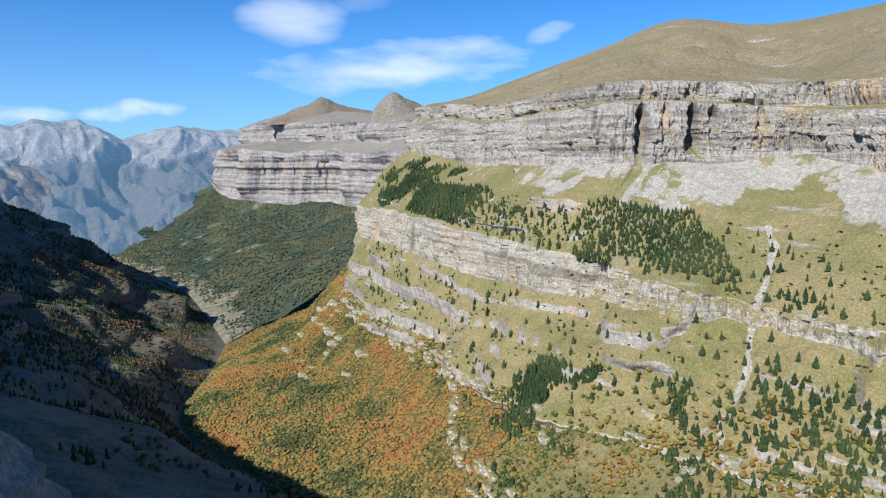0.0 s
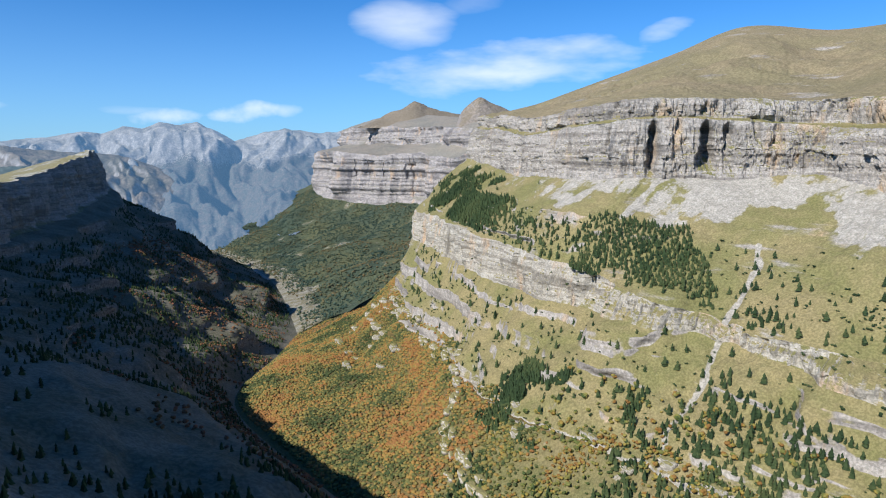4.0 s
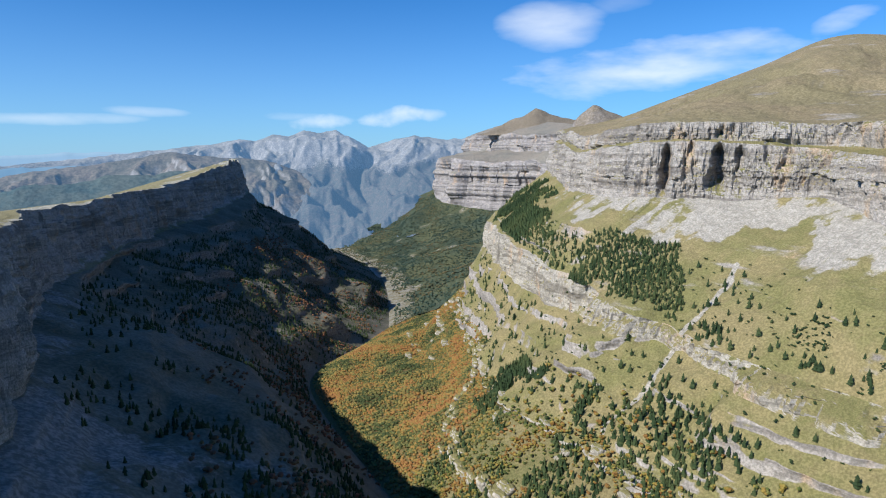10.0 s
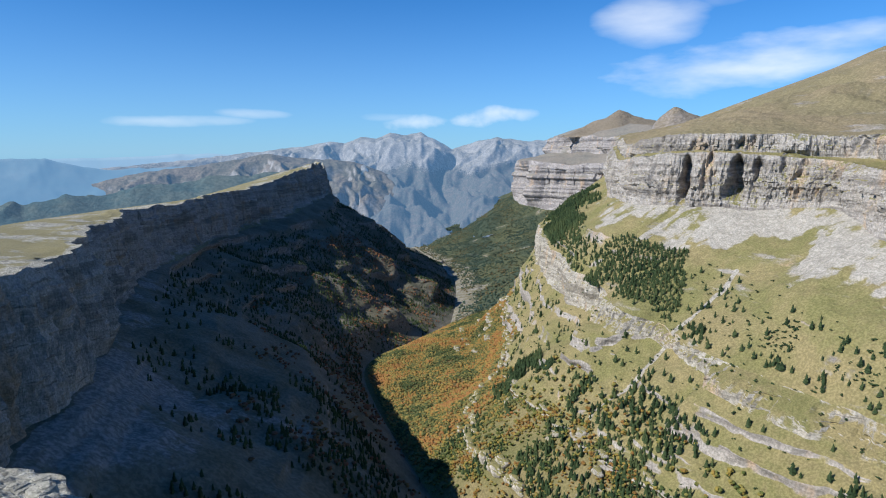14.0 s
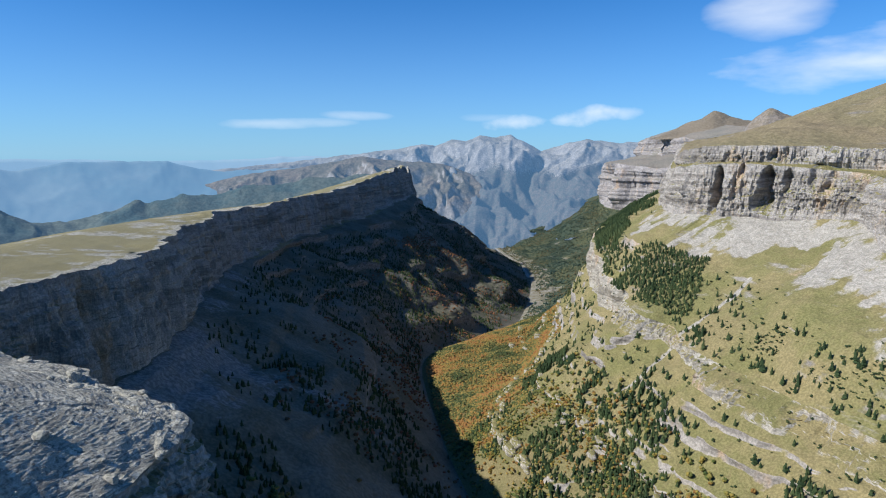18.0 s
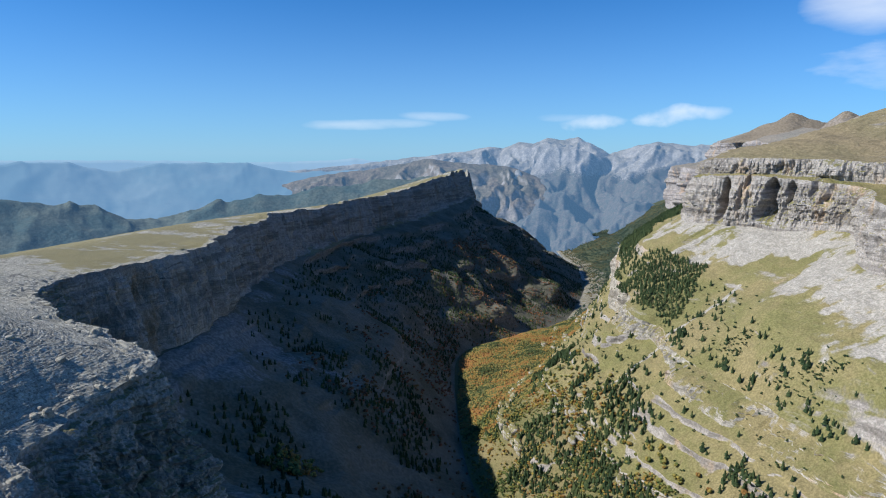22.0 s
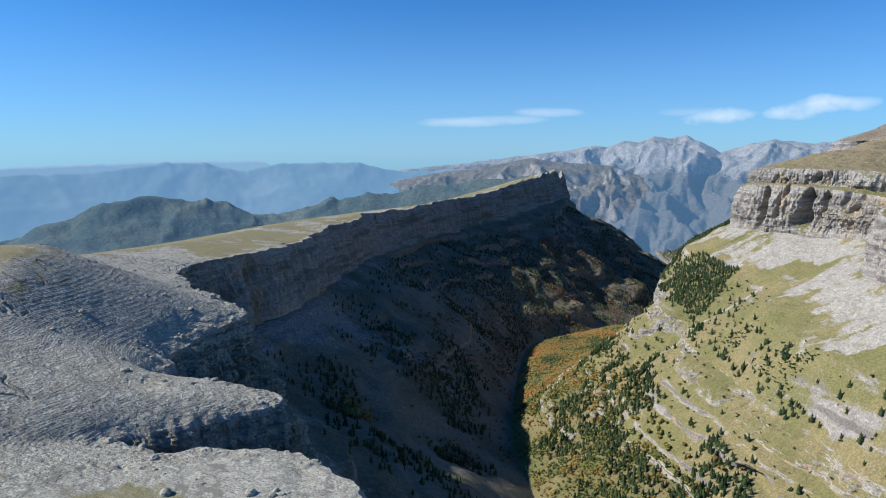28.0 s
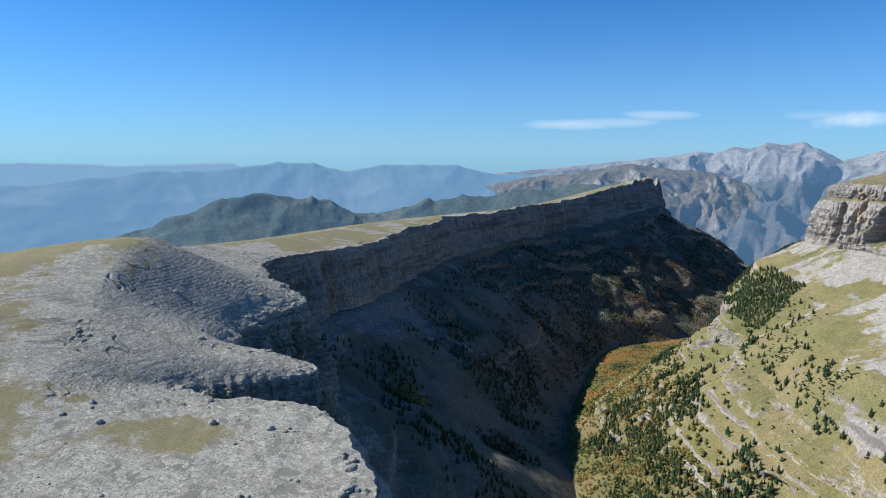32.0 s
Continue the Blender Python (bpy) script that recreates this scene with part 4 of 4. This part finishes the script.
m_pine = foliage("pine needles", [(0.022, 0.040, 0.018), (0.035, 0.058, 0.024), (0.055, 0.075, 0.03)])
m_leaf = foliage("autumn leaves", [(0.048, 0.066, 0.026), (0.085, 0.097, 0.036), (0.145, 0.138, 0.048), (0.215, 0.17, 0.053), (0.28, 0.17, 0.05), (0.25, 0.125, 0.045)], 60.0)
m_mixed = foliage("green and yellow leaves", [(0.05, 0.075, 0.025), (0.10, 0.12, 0.035), (0.17, 0.165, 0.05), (0.26, 0.20, 0.05), (0.20, 0.11, 0.035)], 30.0)
m_russet = foliage("russet leaves", [(0.09, 0.065, 0.03), (0.14, 0.075, 0.04), (0.20, 0.085, 0.05), (0.17, 0.11, 0.045)], 40.0)
m_farleaf = foliage("valley woods", [(0.035, 0.062, 0.05), (0.045, 0.075, 0.056), (0.065, 0.09, 0.06), (0.10, 0.11, 0.06), (0.13, 0.105, 0.055)], 170.0)
m_bark, _, bark = nodes_for("bark")
bark.inputs["Base Color"].default_value, bark.inputs["Roughness"].default_value = (0.09, 0.07, 0.05, 1), 0.95
PHI = (1 + 5 ** 0.5) / 2
ICO = np.array([(-1, PHI, 0), (1, PHI, 0), (-1, -PHI, 0), (1, -PHI, 0), (0, -1, PHI), (0, 1, PHI), (0, -1, -PHI), (0, 1, -PHI), (PHI, 0, -1), (PHI, 0, 1), (-PHI, 0, -1), (-PHI, 0, 1)]) / math.hypot(1, PHI)
ICO_T = np.array([(0, 11, 5), (0, 5, 1), (0, 1, 7), (0, 7, 10), (0, 10, 11), (1, 5, 9), (5, 11, 4), (11, 10, 2), (10, 7, 6), (7, 1, 8), (3, 9, 4), (3, 4, 2), (3, 2, 6), (3, 6, 8), (3, 8, 9), (4, 9, 5), (2, 4, 11), (6, 2, 10), (8, 6, 7), (9, 8, 1)])


def pine_shape(tiers, segs, seed):
    """A conifer crown one unit high: ragged skirts of branches, narrowing upward."""
    r, v, t = np.random.default_rng(seed), [], []
    for k in range(tiers):
        z0, z1 = 0.10 + 0.80 * k / tiers, 0.10 + 0.80 * (k + 1.75) / tiers
        wide = 0.26 * (1 - k / tiers) ** 0.8 + 0.03
        base = len(v)
        v.append((r.normal(0, 0.012), r.normal(0, 0.012), min(z1, 1.0)))
        for a in range(segs):
            ang = 2 * math.pi * (a + r.uniform(-0.3, 0.3)) / segs + k
            q = wide * r.uniform(0.6, 1.2)
            v.append((q * math.cos(ang), q * math.sin(ang), z0 + r.uniform(-0.04, 0.05)))
        for a in range(segs):
            t.append((base, base + 1 + a, base + 1 + (a + 1) % segs))
    return np.array(v), np.array(t)


def leafy_shape(clumps, seed):
    """A broadleaf crown one unit high, of several uneven clumps."""
    r, v, t = np.random.default_rng(seed), [], []
    for k in range(clumps):
        ang, rad = 2.4 * k + r.uniform(-0.4, 0.4), (0.0 if clumps == 1 else r.uniform(0.10, 0.30))
        c = np.array([rad * math.cos(ang), rad * math.sin(ang), r.uniform(0.42, 0.78)])
        p = ICO * r.uniform(0.75, 1.2, (12, 1)) * (r.uniform(0.19, 0.29) if clumps > 1 else 0.42) * (1, 1, 0.85) + c
        t.append(ICO_T + 12 * k)
        v.append(p)
    return np.vstack(v), np.vstack(t)


def trunk_shape(height, wide, sides=5):
    v, t = [], []
    for z, w in ((-0.12, 1.3), (0.25, 1.0), (height, 0.35)):
        for a in range(sides):
            v.append((w * wide * math.cos(6.2832 * a / sides), w * wide * math.sin(6.2832 * a / sides), z))
    for k in (0, 1):
        for a in range(sides):
            b = (a + 1) % sides
            t += [(k * sides + a, k * sides + b, k * sides + sides + b), (k * sides + a, k * sides + sides + b, k * sides + sides + a)]
    return np.array(v), np.array(t)


def cells(grid):
    """Centres, areas and upright parts of the normals of a grid's cells."""
    a, b, c = grid[:-1, :-1], grid[:-1, 1:], grid[1:, :-1]
    n = np.cross(b - a, c - a)
    area = np.linalg.norm(n, axis=-1)
    return (grid[:-1, :-1] + grid[1:, 1:] + b + c) / 4, area, np.abs(n[..., 2]) / np.maximum(area, 1e-9)


def scatter(grid, lanes, weight, count, least=0.35):
    """count places on a grid, strewn by weight(centres, lanes)."""
    c, area, up = cells(grid)
    ln = np.broadcast_to(((lanes[:-1] + lanes[1:]) / 2)[:, None], area.shape)
    w = np.clip(weight(c, ln), 0, None) * area * (up > least)
    w = (w / w.sum()).reshape(-1)
    pick = rng.choice(len(w), count, p=w)
    i, j = np.unravel_index(pick, area.shape)
    u, v = rng.random((count, 1)), rng.random((count, 1))
    return grid[i, j] * (1 - u) * (1 - v) + grid[i + 1, j] * u * (1 - v) + grid[i, j + 1] * (1 - u) * v + grid[i + 1, j + 1] * u * v


def wood(name, places, low, high, shapes, material, label, stout=1.0):
    """Many trees joined into one uncountable wood."""
    vs, ts, base = [], [], 0
    which = rng.integers(0, len(shapes), len(places))
    for k, (v, t) in enumerate(shapes):
        p = places[which == k]
        h = rng.uniform(low, high, len(p))
        ang = rng.uniform(0, 6.28, len(p))
        ca, sa, w = np.cos(ang)[:, None], np.sin(ang)[:, None], (h * stout * rng.uniform(0.8, 1.25, len(p)))[:, None]
        q = np.stack([(v[None, :, 0] * ca - v[None, :, 1] * sa) * w, (v[None, :, 0] * sa + v[None, :, 1] * ca) * w, v[None, :, 2] * h[:, None] - 0.4], -1) + p[:, None, :]
        vs.append(q.reshape(-1, 3))
        ts.append((t[None] + (np.arange(len(p)) * len(v))[:, None, None]).reshape(-1, 3) + base)
        base += len(p) * len(v)
    ob = new(name, raw_mesh(name, np.vstack(vs), np.vstack(ts), material))
    return tagged(ob, label, "trees", kind="stuff")


def box(c, x0, x1, y0, y1, edge=25.0):
    return smooth(x0 - edge, x0 + edge, c[..., 0]) * (1 - smooth(x1 - edge, x1 + edge, c[..., 0])) * smooth(y0 - edge, y0 + edge, c[..., 1]) * (1 - smooth(y1 - edge, y1 + edge, c[..., 1]))


def clump(c, size, seed, lo=0.0, hi=0.25):
    return smooth(lo, hi, fbm(c * (1, 1, 0), size, 3, seed))


def pines_north(c, ln):
    y = c[..., 1]
    w = 0.20 * ((ln > 6) & (ln < 7)) * smooth(700, 740, y) * (1 - smooth(830, 900, y)) * smooth(6.1, 6.3, ln)
    w = w + 1.1 * ((ln > 5.9) & (ln < 6.93)) * smooth(860, 930, y) * (1 - smooth(1250, 1350, y)) * clump(c, 60, 81, -0.25, 0.0)
    w = w + 0.55 * ((ln > 5.2) & (ln < 6.1)) * smooth(860, 930, y) * (1 - smooth(1250, 1350, y)) * clump(c, 40, 82, 0.0, 0.3)
    w = w + 3.2 * ((ln > 8.55) & (ln < 9.35)) * smooth(525, 560, y) * (1 - smooth(660, 700, y)) * clump(c, 40, 83, -0.15, 0.05)
    w = w + 0.38 * ((ln > 8.25) & (ln < 9.9)) * smooth(250, 300, y) * (1 - smooth(520, 545, y)) * clump(c, 30, 84, 0.05, 0.25)
    w = w + 0.5 * ((ln > 9.0) & (ln < 10.5)) * smooth(250, 330, y) * (1 - smooth(600, 680, y)) * clump(c, 35, 93, -0.05, 0.2)
    w = w + 0.55 * ((ln > 8.3) & (ln < 9.6)) * box(c, 95, 195, 425, 540, 12) * clump(c, 22, 94, -0.1, 0.15)
    w = w + 0.025 * ((ln > 8.05) & (ln < 9.2)) * (y > 250) * (y < 1150)
    w = w + 0.30 * (np.abs(ln - 6.9) < 0.1) * (y > 250) * (y < 560) * clump(c, 16, 85, 0.0, 0.2)
    w = w + 0.05 * ((ln > 6.15) & (ln < 6.95)) * (y > 250) * (y < 700)
    return w


def shrubs_north(c, ln):
    y = c[..., 1]
    return 0.7 * ((ln > 6.05) & (ln < 6.7)) * box(c, 150, 400, 390, 500, 20) * clump(c, 25, 86) + 0.25 * ((ln > 6.02) & (ln < 6.95)) * smooth(720, 760, y) * (1 - smooth(900, 950, y)) + 0.05 * ((ln > 6) & (ln < 9)) * (y > 250) * (y < 1200) + 0.2 * ((ln > 8) & (ln < 9)) * smooth(780, 850, y) * (1 - smooth(1150, 1250, y)) * clump(c, 30, 87)


def autumn_north(c, ln):
    y = c[..., 1]
    return (ln > 9.0 + 0.25 * fbm(c * (1, 1, 0), 40, 3, 88)) * (ln < 10.97) * smooth(560, 680, y) * (1 - 0.75 * smooth(1250, 1500, y)) + 0.22 * (ln > 8.85) * (ln < 9.3) * smooth(800, 900, y)


def mixed_north(c, ln):
    y = c[..., 1]
    return (ln > 8.9) * (ln < 10.97) * smooth(150, 250, y) * (1 - smooth(600, 680, y)) * (0.35 + clump(c, 30, 89)) + 0.12 * (ln > 8.5) * (ln < 9) * (y < 640) * clump(c, 25, 90)


def dark_south(c, ln):
    y = c[..., 1]
    near = smooth(150, 250, y) * (1 - smooth(800, 1050, y)) * (0.002 + clump(c, 60, 91, 0.02, 0.10)) * (0.4 + smooth(4.3, 4.8, ln))
    deep = smooth(800, 1050, y) * (1 - smooth(2650, 2800, y)) * (0.12 + clump(c, 90, 98, -0.15, 0.1))
    return (ln > 4.12) * (ln < 5.97) * (near + deep)


def russet_south(c, ln):
    """Beech woods, thickest on the spurs and along the ledges."""
    y, w = c[..., 1], 0.0
    for x0, y0, r in ((-160, 1760, 70), (-110, 1360, 40), (-106, 640, 28), (-100, 484, 20), (-104, 526, 22), (-15, 373, 22), (-230, 1640, 60), (-120, 900, 50)):
        w = w + np.exp(-((c[..., 0] - x0) ** 2 + (y - y0) ** 2) / r ** 2)
    return (ln > 4.3) * (ln < 5.97) * (1.6 * w + smooth(380, 520, y) * (1 - smooth(2200, 2500, y)) * clump(c, 45, 92, 0.1, 0.25) * smooth(4.5, 4.7, ln))


pine_far = [pine_shape(4, 6, k) for k in range(5)]
leaf_far = [leafy_shape(2, 20 + k) for k in range(5)]
wood("pine_wood", scatter(north, lane, pines_north, 5200), 4.0, 9.0, pine_far, m_pine, "dark green mountain pines over the meadows")
wood("shrubs", scatter(north, lane, shrubs_north, 1100), 1.5, 3.5, [leafy_shape(2, 50 + k) for k in range(4)], m_pine, "low dark juniper shrubs on the meadow", 1.3)
wood("autumn_wood", scatter(north, lane, autumn_north, 30000), 2.0, 4.1, [leafy_shape(1, 20 + k) for k in range(8)], m_leaf, "orange and yellow beech forest in autumn", 1.2)
wood("mixed_wood", scatter(north, lane, mixed_north, 4200), 2.5, 5.5, leaf_far, m_mixed, "mixed green and golden trees on the lower slope", 1.0)
wood("shaded_pines", scatter(south, slane, dark_south, 11000), 4.0, 7.5, [pine_shape(3, 5, 30 + k) for k in range(4)], m_pine, "shaded pine woodland under the rim")
wood("shaded_autumn_trees", scatter(south, slane, russet_south, 3600), 2.6, 4.8, [leafy_shape(1, 60 + k) for k in range(6)], m_russet, "russet beech trees on the shaded slope", 1.1)
wood("golden_trees", scatter(south, slane, lambda c, ln: np.exp(-((c[..., 0] + 90) ** 2 + (c[..., 1] - 303) ** 2) / 14 ** 2) * (ln > 4.1), 60), 4.0, 8.0, [leafy_shape(4, 65 + k) for k in range(4)], m_mixed, "yellow-green trees on a ledge of the shaded slope")
wood("valley_wood", scatter(far, flane, lambda c, ln: (ln > 4.03) * (ln < 5.96) * (c[..., 1] < 3800) * (0.04 + (1 - clump(c, 70, 412, 0.2, 0.4))), 17000, 0.2), 4.4, 8.6, [leafy_shape(1, 70 + k) for k in range(4)] + [pine_shape(2, 5, 80)], m_farleaf, "woods on the far valley side", 1.1)


# single trees
def nearest_ground(grid, xy):
    g = grid.reshape(-1, 3)
    out = []
    for x, y in xy:
        k = np.argmin((g[:, 0] - x) ** 2 + (g[:, 1] - y) ** 2)
        out.append((x, y, g[k, 2]))
    return np.array(out)


def single_tree(name, crown, stem, label, group):
    e = new(name)
    e.empty_display_size = 0.5
    part("trunk", stem, e)
    part("crown", crown, e)
    tagged(e, label, "tree", group)
    return e


def plant(models, places, low, high):
    for k, p in enumerate(places):
        h = rng.uniform(low, high)
        src = models[k % len(models)]
        m = Matrix.Translation((p[0], p[1], p[2] - 0.3)) @ Matrix.Rotation(rng.uniform(0, 6.28), 4, "Z") @ Matrix.Diagonal((h * rng.uniform(0.85, 1.15),) * 2 + (h, 1))
        if k < len(models):
            src.matrix_basis = m
        else:
            c = copy_thing(src, Matrix.Identity(4))
            c.matrix_basis = m


stem_mesh = raw_mesh("trunk", *trunk_shape(0.9, 0.022), m_bark)
oak_stem = raw_mesh("trunk", *trunk_shape(0.6, 0.028), m_bark)
bench = cut(north, lane, 5.8, 7.0)
TRI = [(210, 722), (256, 656), (219, 585), (206, 578), (168, 643), (158, 695), (174, 728)]


def inside(x, y, poly):
    hit = False
    for k in range(len(poly)):
        (x1, y1), (x2, y2) = poly[k], poly[k - 1]
        if (y1 > y) != (y2 > y) and x < (x2 - x1) * (y - y1) / (y2 - y1) + x1:
            hit = not hit
    return hit


spots = []
for gx in np.arange(150, 262, 3.4):
    for gy in np.arange(560, 760, 3.4):
        x, y = gx + rng.uniform(-2, 2), gy + rng.uniform(-2, 2)
        if inside(x, y, TRI) and math.hypot((x - 173) / 10, (y - 656) / 17) > 1:
            spots.append((x, y))
rng.shuffle(spots)
pines = [single_tree("pine_tree", raw_mesh("crown", *pine_shape(7, 9, 100 + k), m_pine), stem_mesh, "dark green mountain pine in a dense stand on the meadow", "pines of the meadow stand") for k in range(6)]
plant(pines, nearest_ground(bench, spots[:300]), 4.2, 7.2)
if len(spots) > 300:
    wood("stand_filling", nearest_ground(bench, spots[300:]), 4.0, 7.0, pine_far, m_pine, "dark pines filling the dense meadow stand")
lower = scatter(north, lane, lambda c, ln: (np.abs(ln - 8.8) < 0.35) * box(c, 0, 400, 330, 640, 10), 130)
oaks = [single_tree("autumn_tree", raw_mesh("crown", *leafy_shape(9, 200 + k), m_mixed), oak_stem, "small broadleaf tree turning gold on the lower slope", "broadleaf trees on the lower slope") for k in range(5)]
plant(oaks, lower, 3.5, 6.0)


# stones on the karst
def stone_mesh(seed, material):
    r = np.random.default_rng(seed)
    bm = bmesh.new()
    bmesh.ops.create_icosphere(bm, subdivisions=2, radius=1.0)
    for v in bm.verts:
        p = np.array(v.co)[None]
        v.co *= 1 + 0.35 * float(fbm(p + seed * 9, 0.9, 3, seed)[0])
        v.co.z = round(v.co.z * 2.2) / 2.2 * 0.6 + v.co.z * 0.25
    me = bpy.data.meshes.new("boulder")
    bm.to_mesh(me)
    bm.free()
    me.materials.append(material)
    return me


near_karst = karst[:, sum(SSTEPS[:1]):sum(SSTEPS[:8])]
stones = [stone_mesh(k, m_karst) for k in range(8)]
sites = scatter(near_karst, np.linspace(2, 3, near_karst.shape[0]), lambda c, ln: 0.1 + (ln > 2.8) + clump(c, 20, 95), 220, 0.3)
for k, p in enumerate(sites):
    ob = tagged(new("boulder", stones[k % 8]), "weathered grey limestone boulder on the karst", "boulder", "boulders on the karst")
    size = 0.35 + 1.5 * rng.random() ** 3
    ob.matrix_basis = Matrix.Translation((p[0], p[1], p[2] + 0.15 * size)) @ Matrix.Rotation(rng.uniform(0, 6.28), 4, "Z") @ Matrix.Diagonal((size * rng.uniform(0.8, 1.5), size, size * rng.uniform(0.6, 1.0), 1))

# the stony river far below
gravel = terrain("river gravel", ((0.40, 0.39, 0.36), (0.48, 0.47, 0.44)), ((0.42, 0.41, 0.38), (0.30, 0.29, 0.25)), (0.4, 0.7), 6, 30)
path_r = spline(F_RIVER[2:], [24] * (len(F_RIVER) - 3) + [0])
side_r = np.gradient(path_r[:, :2], axis=0)
side_r = np.stack([side_r[:, 1], -side_r[:, 0]], -1) / np.linalg.norm(side_r, axis=1, keepdims=True)
bank = []
for k, (off, lift_r) in enumerate(((-6, 0.0), (-3, 0.9), (0, 0.6), (3, 0.9), (6, 0.0))):
    bank.append(np.column_stack([path_r[:, :2] + side_r * (off + 3 * fbm(path_r, 60.0, 2, 96 + k)[:, None]), path_r[:, 2] + lift_r + 0.6]))
tagged(grid_mesh("river_bed", np.array(bank), gravel, True), "pale gravel river bed along the valley floor", "river", kind="structure")


# limestone crags that stand out of the woods
def block_mesh(seed, material):
    """A squared, weathered block about two units across."""
    r = np.random.default_rng(seed)
    bm = bmesh.new()
    bmesh.ops.create_cube(bm, size=2.0)
    bmesh.ops.subdivide_edges(bm, edges=bm.edges[:], cuts=2, use_grid_fill=True)
    co = np.array([v.co for v in bm.verts])
    k = 1 - 0.16 * (np.abs(co) > 0.99).sum(1, keepdims=True).clip(1, 3) + 0.16
    bump = fbm(co + 7.0 * seed, 0.8, 3, seed)
    for v, q, b in zip(bm.verts, co * k, bump):
        v.co = Vector(q) * (1 + 0.22 * float(b))
    me = bpy.data.meshes.new("block")
    bm.to_mesh(me)
    bm.free()
    me.materials.append(material)
    return me


blocks = [block_mesh(k, m_band) for k in range(6)]
rim_blocks = [block_mesh(20 + k, m_karst) for k in range(6)]


def crag(p, size, way_down, label, group, made_of=blocks):
    e = new("limestone_crag")
    e.matrix_basis = Matrix.Translation(p) @ Matrix.Rotation(way_down, 4, "Z")
    for k in range(int(rng.integers(5, 9))):
        ob = part("block", made_of[int(rng.integers(0, 6))], e)
        w, h = size * rng.uniform(0.22, 0.42), size * rng.uniform(0.14, 0.30)
        ob.matrix_basis = Matrix.Translation((rng.uniform(-0.15, 0.15) * size, rng.uniform(-0.55, 0.55) * size, h * rng.uniform(-0.2, 0.6))) @ Matrix.Rotation(rng.uniform(-0.3, 0.3), 4, "Z") @ Matrix.Diagonal((w * 0.7, w, h, 1))
    return tagged(e, label, "rock", group)


for p in scatter(north, lane, lambda c, ln: (ln > 8.8) * (ln < 10.2) * smooth(930, 1000, c[..., 1]) * (1 - smooth(1180, 1260, c[..., 1])), 22):
    crag(p, rng.uniform(9, 20), 0.2, "white limestone crag rising out of the autumn forest", "crags in the forest")
for p in scatter(north, lane, lambda c, ln: (np.abs(ln - 9.1) < 0.25) * box(c, 0, 400, 380, 860, 20), 16):
    crag(p, rng.uniform(6, 12), 0.2, "pale limestone crag on the lower slope", "crags on the lower slope")
for p in scatter(near_karst, np.linspace(2, 3, near_karst.shape[0]), lambda c, ln: (ln > 2.93) * (ln < 2.99), 34, 0.2):
    crag(p - np.array((0, 0, 0.6)), rng.uniform(3.5, 7.0), rng.uniform(0, 6.28), "broken grey limestone blocks on the plateau edge", "blocks along the rim", rim_blocks)
# the broken limestone step between the beech wood and the meadows
STEP = [(150, 1277, 0), (153, 1188, 0), (135, 1065, 0), (117, 960, 0), (102, 871, 0), (96, 815, 0), (76, 764, 0), (41, 711, 0), (30, 674, 0), (27, 630, 0), (33, 576, 0), (60, 503, 0)]
step = spline(STEP, [8, 9, 8, 7, 6, 6, 6, 5, 5, 6, 9, 0])
slope = cut(north, lane, 8, 11)
for k, p in enumerate(nearest_ground(slope, step[:, :2] + rng.normal(0, 3.0, (len(step), 2)))):
    if rng.random() < 0.8:
        ahead = step[min(k + 1, len(step) - 1)] - step[max(k - 1, 0)]
        crag(p, rng.uniform(7, 15), math.atan2(-ahead[0], ahead[1]), "pale limestone outcrop between beech wood and meadow", "outcrops of the limestone step")
